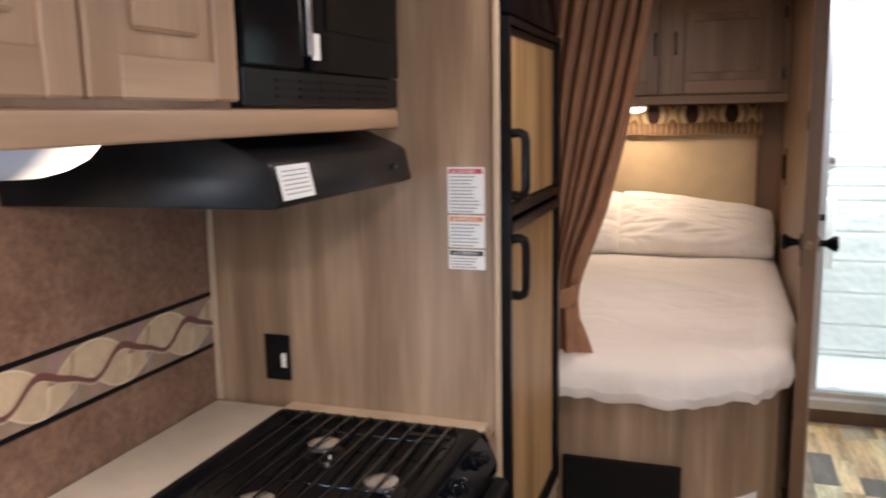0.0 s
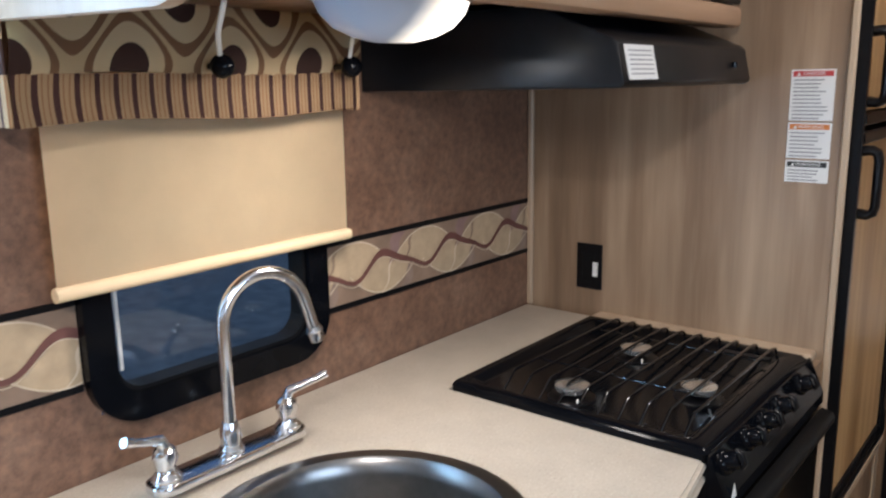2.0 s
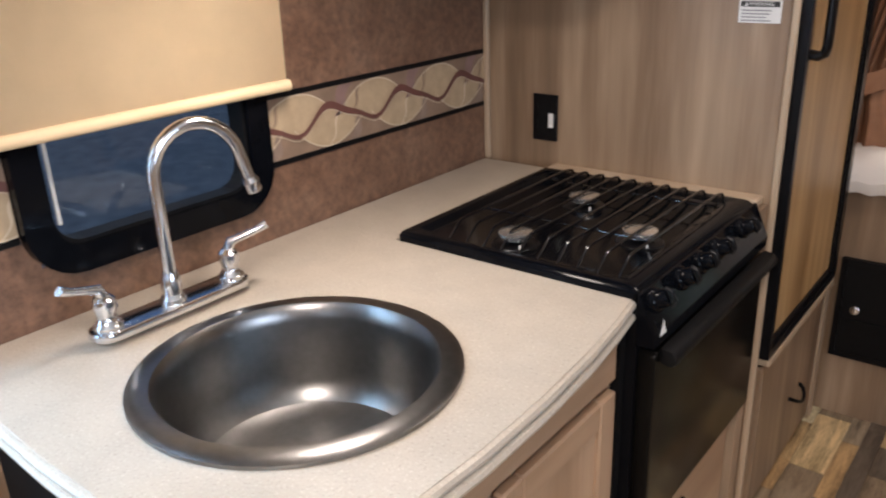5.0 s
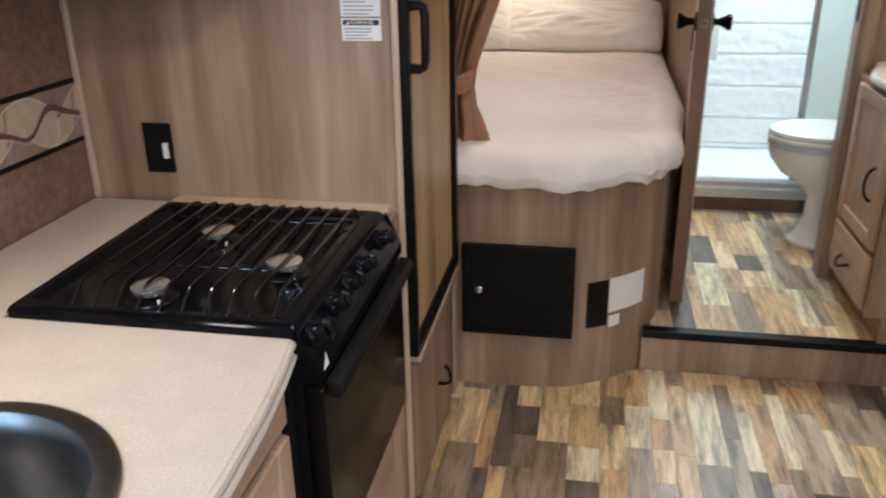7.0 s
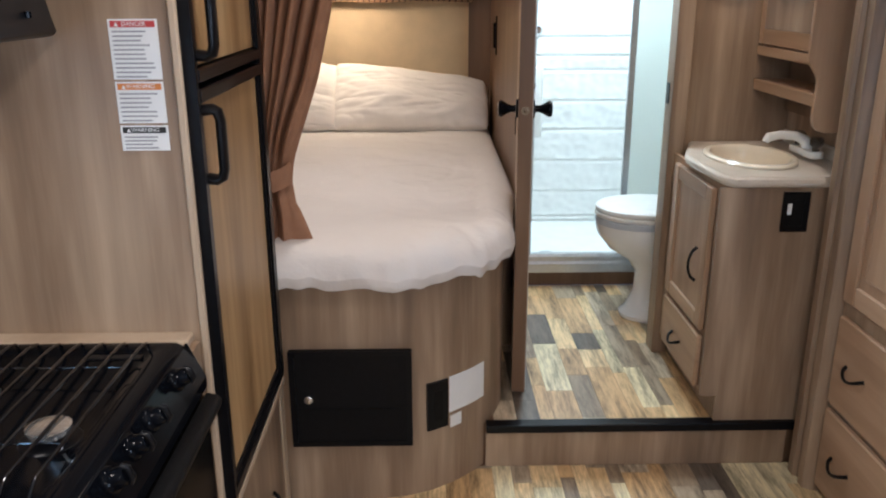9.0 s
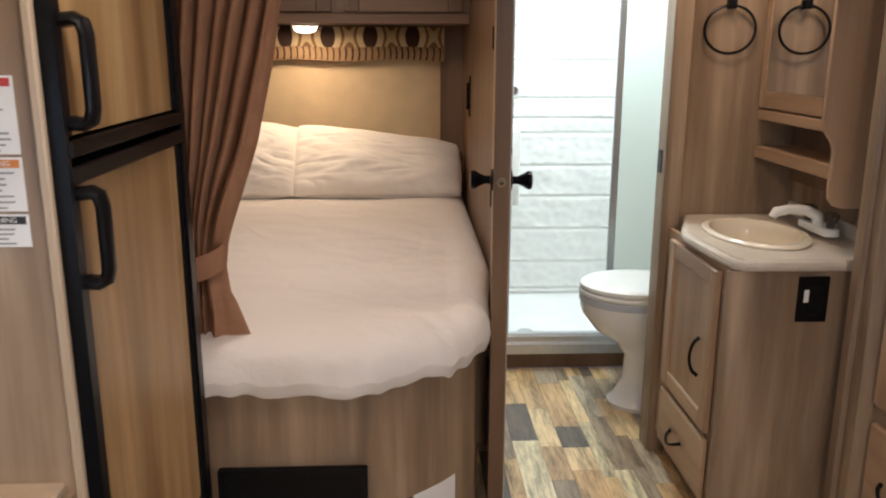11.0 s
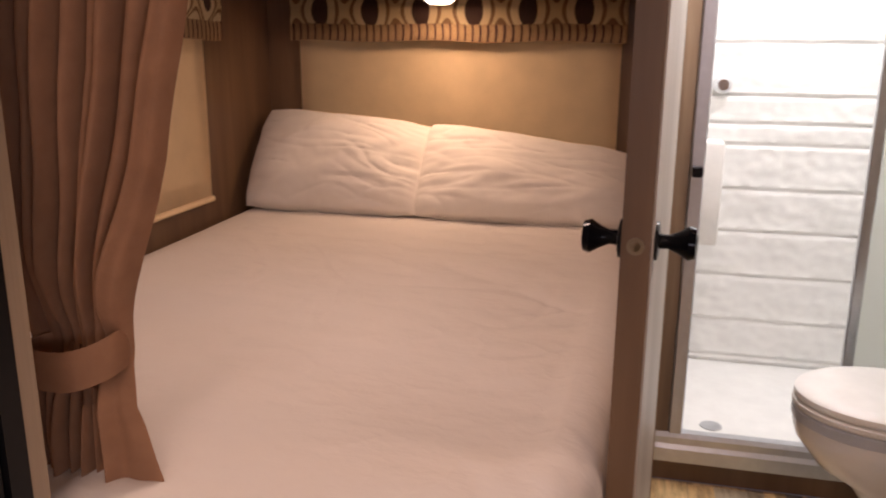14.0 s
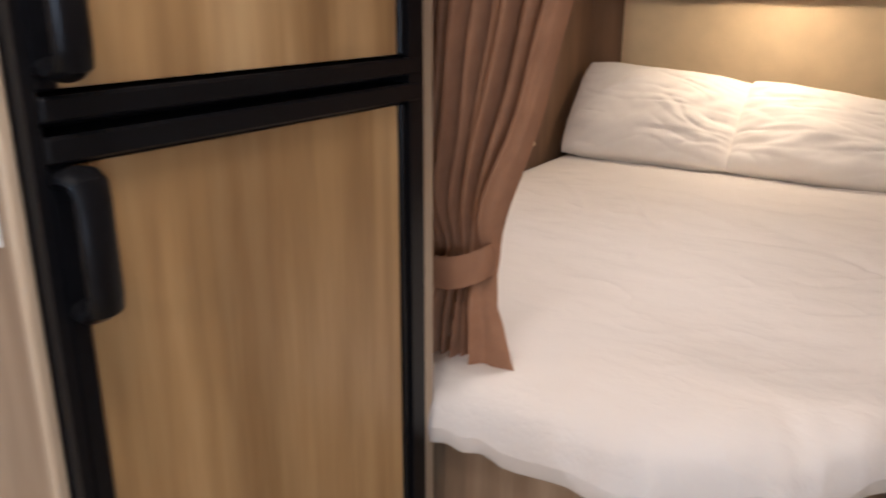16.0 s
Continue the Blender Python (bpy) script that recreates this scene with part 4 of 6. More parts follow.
for r in range(3):
    for c in range(6):
        part("slot", box(CF + 0.0182, CF + 0.0200, 1.225 + c * 0.078, 1.290 + c * 0.078, 1.624 + r * 0.013, 1.629 + r * 0.013), BLACKMATTE, gr)

hood = thing("range_hood", -0.78, 1.46, 1.445, "black enamel range hood under the microwave", "range hood")
part("shell", prism([(-1.066, 1.445), (-0.507, 1.449), (-0.498, 1.456), (-0.512, 1.519), (-0.522, 1.527), (-0.66, 1.584), (-1.066, 1.584)], "y", 1.168, 1.748, 0.004), HOODBLACK, hood, "", True)
def on_hood(y0, y1, u0, u1, lift, thick):
    """A thin plate on the leaning front of the hood, u from its lower edge."""
    q = [(-0.498 - 0.217 * u + 0.976 * d, 1.456 + 0.976 * u + 0.217 * d) for u, d in ((u0, lift), (u0, lift + thick), (u1, lift + thick), (u1, lift))]
    return prism(q, "y", y0, y1)


lab = part("label", on_hood(1.184, 1.290, 0.006, 0.062, 0.0005, 0.001), LABELWHITE, hood, "cream notice label")
for k in range(6):
    part("text_line", on_hood(1.195, 1.279, 0.014 + k * 0.0075, 0.0162 + k * 0.0075, 0.0016, 0.0003), LABELINK, lab)
part("switch", lathe(-0.503, 1.66, [(0.006, 1.482), (0.006, 1.492), (0.0, 1.493)], 10), BLACKGLOSS, hood)

dome = thing("sink_dome_lamp", -0.72, 0.885, 1.585, "lit white dome lamp under the overhead cabinet", "lamp")
part("rim", lathe(-0.72, 0.885, [(0.132, 1.5875), (0.132, 1.578), (0.126, 1.574)], 40, 0.78, 1.0), WHITEPL, dome, "", True)
part("diffuser", lathe(-0.72, 0.885, [(0.125, 1.575), (0.117, 1.558), (0.098, 1.540), (0.068, 1.527), (0.036, 1.520), (0.0, 1.519)], 40, 0.78, 1.0), LAMPGLASS, dome, "glowing frosted bowl", True)

# ---- fridge tower ----
setting("fridge_side_panel", box(WL + 0.001, -0.322, 1.790, 1.7995, 0.0, TOP), WALLWOOD, "oak laminate panel beside the range", "wall panel")
setting("fridge_panel_edge", box(-0.3215, -0.307, 1.784, 1.7985, 0.0, TOP, 0.003), EDGEWOOD, "pale edge band of the tall panel", "trim")
setting("panel_corner_trim", box(WL + 0.001, WL + 0.016, 1.775, 1.7895, 0.871, 1.60, 0.003), EDGEWOOD, "pale corner trim behind the worktop", "trim")
setting("worktop_caulk", box(-0.855, -0.335, 1.7395, 1.7895, 0.864, 0.884, 0.004), EDGEWOOD, "pale strip behind the cooktop", "trim")
setting("range_side_strip", box(-0.60, -0.325, 1.7395, 1.789, 0.0, 0.863), WALLWOOD, "oak filler strip between range and fridge", "wall panel")
setting("fridge_far_panel", box(WL + 0.001, -0.302, 2.402, 2.450, 0.0, TOP, 0.002), EDGEWOOD, "pale end panel between fridge and bed", "wall panel")
setting("fridge_top_panel", box(-0.60, -0.300, 1.814, 2.400, 1.93, TOP), WALLWOOD, "oak panel above the fridge", "wall panel")

fr = thing("fridge", -0.6, 2.1, 0.48, "black-framed fridge with oak door panels and black handles", "fridge")
part("body", box(-0.95, -0.345, 1.818, 2.392, 0.487, 1.92), BLACKMATTE, fr)
part("frame", wall_with_hole("x", -0.344, -0.286, 1.7995, 2.4015, 0.485, 1.80, [(1.812, 2.368, 0.506, 1.783)]), BLACKSATIN, fr)
part("top_vent", box(-0.344, -0.290, 1.7995, 2.396, 1.805, 1.925, 0.004), BLACKGLOSS, fr, "dark panel over the doors")
for z0, z1 in ((0.508, 1.322), (1.390, 1.781)):
    d = part("door", box(-0.343, -0.302, 1.814, 2.366, z0, z1, 0.002), BLACKSATIN, fr)
    low, high = (z0 + 0.016, z1 - 0.003) if z0 < 1 else (z0 + 0.001, z1 - 0.016)
    part("panel", box(-0.3015, -0.2985, 1.8385, 2.3535, low, high), FRIDGEWOOD, d, "oak door panel")
    part("door_trim", box(-0.3015, -0.290, 1.814, 1.838, z0, z1, 0.003), BLACKSATIN, d)
    part("door_trim", box(-0.3015, -0.292, 2.354, 2.366, z0, z1, 0.003), BLACKSATIN, d)
    if z0 < 1:
        part("door_trim", box(-0.3015, -0.293, 1.839, 2.353, z0, z0 + 0.0155, 0.002), BLACKSATIN, d)
    else:
        part("door_trim", box(-0.3015, -0.293, 1.839, 2.353, z1 - 0.0155, z1, 0.002), BLACKSATIN, d)
    hz0, hz1 = (1.168, 1.322) if z0 < 1 else (1.398, 1.560)
    hp = [(-0.290, 1.836, hz0 + 0.012), (-0.272, 1.836, hz0 + 0.010), (-0.262, 1.836, hz0 + 0.015), (-0.258, 1.836, hz0 + 0.030), (-0.258, 1.836, hz1 - 0.030), (-0.262, 1.836, hz1 - 0.015), (-0.272, 1.836, hz1 - 0.010), (-0.290, 1.836, hz1 - 0.012)]
    hd = tube(hp, [0.011, 0.0105, 0.010, 0.0095, 0.0095, 0.010, 0.0105, 0.011], 12)
    bmesh.ops.scale(hd, vec=(1, 2.0, 1), verts=hd.verts, space=Matrix.Translation((0, -1.836, 0)))
    part("handle", hd, BLACKSATIN, d, "black loop handle", True)
part("hinge_bar", box(-0.343, -0.284, 1.814, 2.390, 1.362, 1.386, 0.003), BLACKSATIN, fr, "black bar between the doors")
part("hinge_bar", box(-0.343, -0.284, 1.814, 2.390, 1.324, 1.350, 0.003), BLACKSATIN, fr, "black bar between the doors")
for zz in (1.25, 1.50):
    part("bolt", box(-0.2915, -0.289, 2.380, 2.388, zz - 0.006, zz + 0.006, 0.0008), CHROME, fr, "small bright catch")
fd = thing("fridge_drawer_unit", -0.6, 2.1, 0.0, "oak drawer unit under the fridge", "cabinet")
part("body", box(-0.95, -0.322, 1.818, 2.400, 0.0, 0.455), WALLWOOD, fd)
part("ledge", box(-0.95, -0.285, 1.818, 2.398, 0.456, 0.483, 0.006, None, 2), EDGEWOOD, fd)
drawer_front(fd, "x", -0.3215, 1, 1.835, 2.385, 0.03, 0.44, pull=(2.17, 0.215, 0.10, True), mat=WALLWOOD)

# warning labels and switch plate on the tall panel
P = 1.7895


def text_mesh(body, size, m, material, parent, name="lettering"):
    cu = bpy.data.curves.new(name, "FONT")
    cu.body, cu.size, cu.extrude, cu.align_x, cu.align_y = body, size, 0.0002, "CENTER", "CENTER"
    tmp = bpy.data.objects.new(name, cu)
    scene.collection.objects.link(tmp)
    bpy.context.view_layer.update()
    me = bpy.data.meshes.new_from_object(tmp.evaluated_get(bpy.context.evaluated_depsgraph_get()))
    bpy.data.objects.remove(tmp)
    me.transform(Matrix.Translation(-origin(parent)) @ m)
    me.materials.append(material)
    ob = new(name, me)
    ob.parent = parent
    return ob


for word, z0, z1, band, lines in (("DANGER", 1.372, 1.476, LABELRED, 11), ("WARNING", 1.294, 1.368, LABELORANGE, 7), ("WARNING", 1.244, 1.290, LABELBLACK, 4)):
    lb = thing("warning_label", -0.385, P, z0, "white safety label with a coloured heading band", "label", "warning labels")
    part("paper", box(-0.428, -0.342, P - 0.0012, P - 0.0002, z0, z1), LABELWHITE, lb)
    part("band", box(-0.424, -0.346, P - 0.0018, P - 0.0013, z1 - 0.014, z1 - 0.003), band, lb)
    text_mesh(word, 0.0105, Matrix.Translation((-0.383, P - 0.0022, z1 - 0.0085)) @ Matrix.Rotation(radians(90), 4, "X"), LABELWHITE, lb)
    part("triangle", prism([(-0.417, z1 - 0.0125), (-0.409, z1 - 0.0125), (-0.413, z1 - 0.005)], "y", P - 0.0023, P - 0.0019), LABELWHITE, lb)
    rnd = random.Random(len(word) + lines)
    for k in range(lines):
        zz = z1 - 0.021 - k * (z1 - z0 - 0.026) / max(lines - 1, 1)
        part("text_line", box(-0.422, -0.352 - 0.022 * rnd.random(), P - 0.0017, P - 0.0013, zz - 0.0016, zz + 0.0012), LABELINK, lb)

sw = thing("wall_outlet", -0.887, P, 0.939, "black outlet plate with a white sticker", "outlet", "outlets")
part("plate", box(-0.922, -0.851, P - 0.007, P - 0.0005, 0.939, 1.056, 0.002), BLACKSATIN, sw)
part("insert", box(-0.905, -0.870, P - 0.009, P - 0.0072, 0.958, 1.037, 0.0008), BLACKMATTE, sw)
part("sticker", box(-0.874, -0.861, P - 0.0098, P - 0.0073, 0.974, 1.010), LABELWHITE, sw, "white paper sticker")

# ---- bed ----
def bed_line(g=0.0):
    """The curved front outline of the bed base, grown by g."""
    return [(-1.068, 2.492 - g), (-0.6, 2.490 - g), (-0.25, 2.488 - g), (-0.05, 2.492 - g), (0.05, 2.505 - g), (0.13, 2.536 - g), (0.20, 2.580 - g * 0.9), (0.26, 2.632 - g * 0.7), (0.310, 2.690 - g * 0.4), (0.345 + g * 0.5, 2.75), (0.372 + g * 0.5, 2.83), (0.385 + g * 0.5, 2.95), (0.395 + g * 0.5, 3.10), (0.40 + g * 0.5, 3.28)]


bed = thing("platform_bed", -0.3, 3.6, 0.0, "oak bed base with a curved front corner", "bed base")
part("front", prism(bed_line() + [(0.462, 3.30), (0.462, BACK - 0.003), (-1.068, BACK - 0.003)], "z", 0.0, 0.735), WALLWOOD, bed, "", True)
hatch = part("hatch", box(-0.287, 0.075, 2.468, 2.487, 0.206, 0.520, 0.004, None, 2), BLACKMATTE, bed, "black storage hatch")
part("hatch_rim", frame_of([(-0.287, 0.206), (0.075, 0.206), (0.075, 0.520), (-0.287, 0.520)], [(-0.270, 0.222), (0.058, 0.222), (0.058, 0.504), (-0.270, 0.504)], "y", 2.4645, 2.4675), BLACKSATIN, hatch)
part("fold_line", box(-0.268, 0.056, 2.4662, 2.4678, 0.328, 0.332), BLACKSATIN, hatch)
part("lock", tube([(-0.232, 2.467, 0.365), (-0.232, 2.460, 0.365), (-0.232, 2.458, 0.365)], [0.014, 0.013, 0.010], 16), CHROME, hatch, "round chrome lock", True)


def on_curve(s):
    pts = [Vector(p) for p in bed_line()]
    run = 0
    for a, b in zip(pts, pts[1:]):
        d = (b - a).length
        if run + d >= s:
            u = (s - run) / d
            t = (b - a).normalized()
            return a + (b - a) * u, Vector((t.y, -t.x))
        run += d


def curved_plate(s0, s1, z0, z1, out, thick, mat, name, parent, label=""):
    n, bm = 6, bmesh.new()
    cols = []
    for k in range(n + 1):
        p, nn = on_curve(s0 + (s1 - s0) * k / n)
        a, b = p + nn * out, p + nn * (out + thick)
        cols.append([bm.verts.new((*q, z)) for q in (a, b) for z in (z0, z1)])
    for c, d in zip(cols, cols[1:]):
        for i, j in ((0, 1), (1, 3), (3, 2), (2, 0)):
            bm.faces.new((c[i], c[j], d[j], d[i]))
    for c in (cols[0], cols[-1]):
        bm.faces.new((c[0], c[1], c[3], c[2]))
    return part(name, bm, mat, parent, label, True)


vo = thing("base_outlet", 0.14, 2.53, 0.24, "black outlet plate on the curved bed base", "outlet", "outlets")
curved_plate(1.190, 1.264, 0.219, 0.380, 0.001, 0.008, BLACKSATIN, "plate", vo)
curved_plate(1.211, 1.243, 0.250, 0.350, 0.0095, 0.002, BLACKMATTE, "insert", vo)
st = thing("base_sticker", 0.22, 2.6, 0.27, "white paper notice on the curved bed base", "label")
curved_plate(1.272, 1.430, 0.258, 0.382, 0.001, 0.0008, LABELWHITE, "paper", st)
curved_plate(1.276, 1.322, 0.204, 0.246, 0.001, 0.0008, LABELWHITE, "tag", st)

matt = thing("mattress", -0.3, 3.6, 0.736, "mattress with a loose white fitted sheet on the bed base", "mattress")
outl = [(-1.062, 2.44), (-0.75, 2.44), (-0.5, 2.44), (-0.3, 2.438), (-0.15, 2.445), (-0.03, 2.452), (0.07, 2.468), (0.16, 2.502), (0.235, 2.550), (0.30, 2.608), (0.35, 2.665), (0.385, 2.73), (0.402, 2.80), (0.412, 2.90), (0.422, 3.05), (0.438, 3.2), (0.458, 3.32), (0.460, 3.6), (0.460, 4.0), (0.460, 4.4), (0.460, 4.765), (0.1, 4.768), (-0.4, 4.768), (-0.8, 4.768), (-1.062, 4.768), (-1.062, 4.3), (-1.062, 3.8), (-1.062, 3.3), (-1.062, 2.9)]
dense = []
for (ax, ay), (bx, by) in zip(outl, outl[1:] + outl[:1]):
    n = max(1, int(math.hypot(bx - ax, by - ay) / (0.009 if max(ax, bx) > -0.4 and min(ay, by) < 4.5 else 0.022)))
    dense += [(ax + (bx - ax) * k / n, ay + (by - ay) * k / n) for k in range(n)]
mc = Vector((-0.31, 3.6))
bm = bmesh.new()
rings = []
levels = [(0.030, 0.728), (0.004, 0.716), (0.0, 0.722), (-0.004, 0.750), (0.002, 0.775), (0.016, 0.798), (0.036, 0.815), (0.065, 0.826), (0.105, 0.832)]
for d, z in levels:
    row = []
    for i, (x, y) in enumerate(dense):
        p = Vector((x, y))
        q = p + (mc - p).normalized() * d
        front = max(0.0, min(1.0, (3.1 - y) / 0.4))
        hem = front * (0.026 * noise.noise((x * 6, y * 6, 3)) + 0.014 * noise.noise((x * 19, y * 19, 7)))
        puff = front * (0.016 * noise.noise((x * 7, y * 7, z * 5)) + 0.010 * noise.noise((x * 17, y * 17, z * 9)))
        q = q + (p - mc).normalized() * puff
        row.append(bm.verts.new((q.x, q.y, z + (hem if z < 0.76 else hem * 0.3))))
    rings.append(row)
trnd = random.Random(5)
TUCKS = [(2.62 + 0.098 * k + trnd.uniform(-0.03, 0.03), trnd.uniform(-0.9, 0.5), trnd.uniform(0.10, 0.34), trnd.uniform(0.005, 0.011), trnd.uniform(0.012, 0.022)) for k in range(19)]


def rumple(x, y):
    """Soft hollows of the sheet, with narrow tucks that gather towards the aisle side and the foot."""
    w = 0.010 * noise.noise((x * 2.4, y * 3.2, 1)) + 0.002 * noise.noise((x * 6 + 2 * y, y * 5, 2)) - 0.014 * math.exp(-((y - 3.35) / 0.30) ** 2)
    w -= 0.016 * math.exp(-((y - 3.02 + 0.2 * x) / 0.20) ** 2)
    for ty, lean, run, amp, wide in TUCKS:
        near = max(0.0, min(1.0, 1 - (0.43 - x) / run))
        if near > 0:
            d = (y - ty - lean * (0.43 - x) - 0.02 * noise.noise((x * 9, ty, 3.0))) / wide
            w += amp * near * (math.exp(-d * d) - 0.8 * math.exp(-(d - 1.6) ** 2))
    aisle = max(0.0, min(1.0, 0.25 + x * 2.0))
    foot = max(0.0, min(1.0, (2.95 - y) / 0.35))
    for k, (a, b, amp) in enumerate(((2.0, 5.5, 0.017), (3.4, 3.8, 0.013), (1.2, 9.0, 0.010))):
        warp = 0.35 * noise.noise((x * 1.7, y * 1.7, 11.0 + k))
        n = noise.noise((a * x - 0.8 * y + warp, b * 0.5 * y + 1.2 * x + warp, 20.0 + k))
        here = max(0.0, min(1.0, 0.1 + 1.5 * noise.noise((x * 1.5, y * 1.5, 31.0 + k))))
        w -= amp * max(0.0, 1 - abs(n) * 8) ** 1.3 * here * (0.35 + 0.9 * aisle + 0.5 * foot)
    return w


last = [v.co.xy.copy() for v in rings[-1]]
for k in range(1, 62):
    row = []
    fade = min(1.0, k / 4)
    for i, p in enumerate(last):
        q = mc + (p - mc) * (1 - k / 63)
        z_edge = rings[len(levels) - 1][i].co.z
        z_top = 0.836 + rumple(q.x, q.y)
        row.append(bm.verts.new((q.x, q.y, z_edge + (z_top - z_edge) * fade)))
    rings.append(row)
hem_bm = bmesh.new()
hem_rows = [[hem_bm.verts.new(v.co) for v in row] for row in rings[:4]]
bmesh.ops.delete(bm, geom=[v for row in rings[:3] for v in row], context="VERTS")
for target, rows in ((hem_bm, hem_rows), (bm, rings[3:])):
    for r, q in zip(rows, rows[1:]):
        for i in range(len(r)):
            target.faces.new((r[i], r[(i + 1) % len(r)], q[(i + 1) % len(r)], q[i]))
bm.faces.new(rings[-1])
part("sheet_hem", hem_bm, SHEET, matt, "gathered hem of the sheet", True)
part("mattress_core", prism([(-1.05, 2.50), (0.0, 2.50), (0.20, 2.60), (0.34, 2.80), (0.38, 3.2), (0.44, 3.4), (0.44, 4.75), (-1.05, 4.75)], "z", 0.737, 0.80), WHITEPL, matt)
part("sheet", bm, SHEET, matt, "rumpled off-white sheet", True)


def pillow(x0, x1, zt0, zt1, seed, label):
    """A soft pillow that leans on the wall: a bulging two-sided sheet with pinched corners and creases."""
    t = thing("pillow", (x0 + x1) / 2, 4.55, 0.835, label, "pillow", "pillows on the bed")
    nu, nv, bm = 150, 80, bmesh.new()

    def crease(u, v):
        """Long soft tucks that run in from the ends and fade towards the middle."""
        fold = 0.0
        for k, (a, b) in enumerate(((1.0, 3.2), (1.6, -2.6), (0.7, 4.6))):
            warp = 0.5 * noise.noise((u * 1.3 + seed, v * 1.3, k + 0.5))
            n1 = noise.noise((a * u + warp + seed * 2, b * v + 2.1 * warp + k, c0 + k))
            mask = max(0.0, min(1.0, 0.35 + 1.6 * noise.noise((u * 1.6 - seed, v * 1.4, 8.0 + k)) + 0.45 * abs(u)))
            fold -= mask * max(0.0, 1 - abs(n1) * 4.0) * (0.0085 - 0.0015 * k)
        return fold + 0.014 * noise.noise((u * 2 + seed, v * 2, 4.0)) + 0.007 * noise.noise((u * 4 - 3 * v, v * 3 + seed, 6.0)) + 0.0018 * noise.noise((u * 10, v * 6, seed))

    c0 = 0.3 * seed
    faces = []
    for side in (1, -1):
        grid = []
        for j in range(nv + 1):
            v = j / nv * 2 - 1
            row = []
            for i in range(nu + 1):
                u = i / nu * 2 - 1
                body = (max(0.0, 1 - abs(u) ** 3.4) * max(0.0, 1 - abs(v) ** 2.4)) ** 0.5
                th = side * (0.125 * body + crease(u, v) * min(1, body * 1.5))
                pinch = 0.070 * (abs(u) * abs(v)) ** 3
                uu = u * (1 - 0.030 * (1 - abs(v) ** 2) - pinch) * (1 + 0.012 * noise.noise((v * 3, seed, 1)))
                vv = v * (1 - 0.035 * (1 - abs(u) ** 2) - pinch) * (1 + 0.025 * noise.noise((u * 4, seed, 2)))
                x = (x0 + x1) / 2 + uu * (x1 - x0) / 2
                zt = zt0 + (zt1 - zt0) * (uu + 1) / 2
                tt = (vv + 1) / 2
                y = 4.400 + 0.285 * tt - th * 0.72
                z = 0.835 + (zt - 0.835) * tt + th * 0.52
                row.append((x, min(y, 4.766), max(z, 0.829 + 0.002 * tt)))
            grid.append(row)
        faces.append(grid)
    made = [[[bm.verts.new(p) for p in row] for row in g] for g in faces]
    for g in made:
        for j in range(nv):
            for i in range(nu):
                bm.faces.new((g[j][i], g[j][i + 1], g[j + 1][i + 1], g[j + 1][i]))
    bmesh.ops.remove_doubles(bm, verts=bm.verts, dist=0.0008)
    part("case", bm, PILLOWCASE, t, "", True)
    return t


pillow(-1.040, -0.325, 1.205, 1.150, 1.0, "plump white cotton pillow leaning on the bed head wall")
pillow(-0.375, 0.452, 1.165, 1.062, 7.0, "creased white cotton pillow leaning on the bed head wall")

# bed head cabinet
bh = thing("bed_head_cabinet", -0.3, 4.6, 1.625, "dark oak overhead cabinet across the bed head", "cabinet")
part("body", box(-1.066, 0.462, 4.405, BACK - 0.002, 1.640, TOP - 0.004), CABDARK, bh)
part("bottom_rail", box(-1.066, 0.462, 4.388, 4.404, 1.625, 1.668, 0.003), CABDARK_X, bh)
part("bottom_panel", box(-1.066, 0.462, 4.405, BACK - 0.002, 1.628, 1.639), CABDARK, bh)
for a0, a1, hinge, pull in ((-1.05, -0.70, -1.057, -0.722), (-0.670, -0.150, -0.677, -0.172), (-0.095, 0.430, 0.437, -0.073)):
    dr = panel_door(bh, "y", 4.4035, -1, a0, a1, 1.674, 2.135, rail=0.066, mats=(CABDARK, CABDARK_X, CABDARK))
    handle_bar("y", 4.3835, -1, pull, 1.925, 0.105, False, dr)
    for zz in (1.76, 2.05):
        part("hinge", box(hinge - 0.006, hinge + 0.006, 4.385, 4.403, zz - 0.028, zz + 0.028, 0.002), BLACKSATIN, bh, "black hinge")
bl = thing("bed_lamp", -0.28, 4.50, 1.625, "small lit dome lamp under the bed head cabinet", "lamp")
part("rim", lathe(-0.28, 4.50, [(0.062, 1.627), (0.062, 1.618), (0.056, 1.612)], 28), WHITEPL, bl, "", True)
part("diffuser", lathe(-0.28, 4.50, [(0.055, 1.613), (0.050, 1.598), (0.035, 1.588), (0.0, 1.585)], 28), BEDGLASS, bl, "glowing lens", True)

# ---- curtain ----
cur = thing("bed_curtain", -0.25, 2.56, 0.78, "brown gathered curtain tied back at the bed", "curtain")


def curtain_at(z):
    """Left and right edges of the gathered curtain at a height."""
    keys = [(0.77, -0.365, -0.235), (0.84, -0.370, -0.228), (0.93, -0.374, -0.226), (1.00, -0.376, -0.236), (1.06, -0.378, -0.228), (1.15, -0.380, -0.198), (1.30, -0.378, -0.148), (1.47, -0.368, -0.108), (1.70, -0.340, -0.062), (1.92, -0.308, -0.020), (2.03, -0.298, -0.002)]
    return [float(np.interp(z, [k[0] for k in keys], [k[c] for k in keys])) for c in (1, 2)]


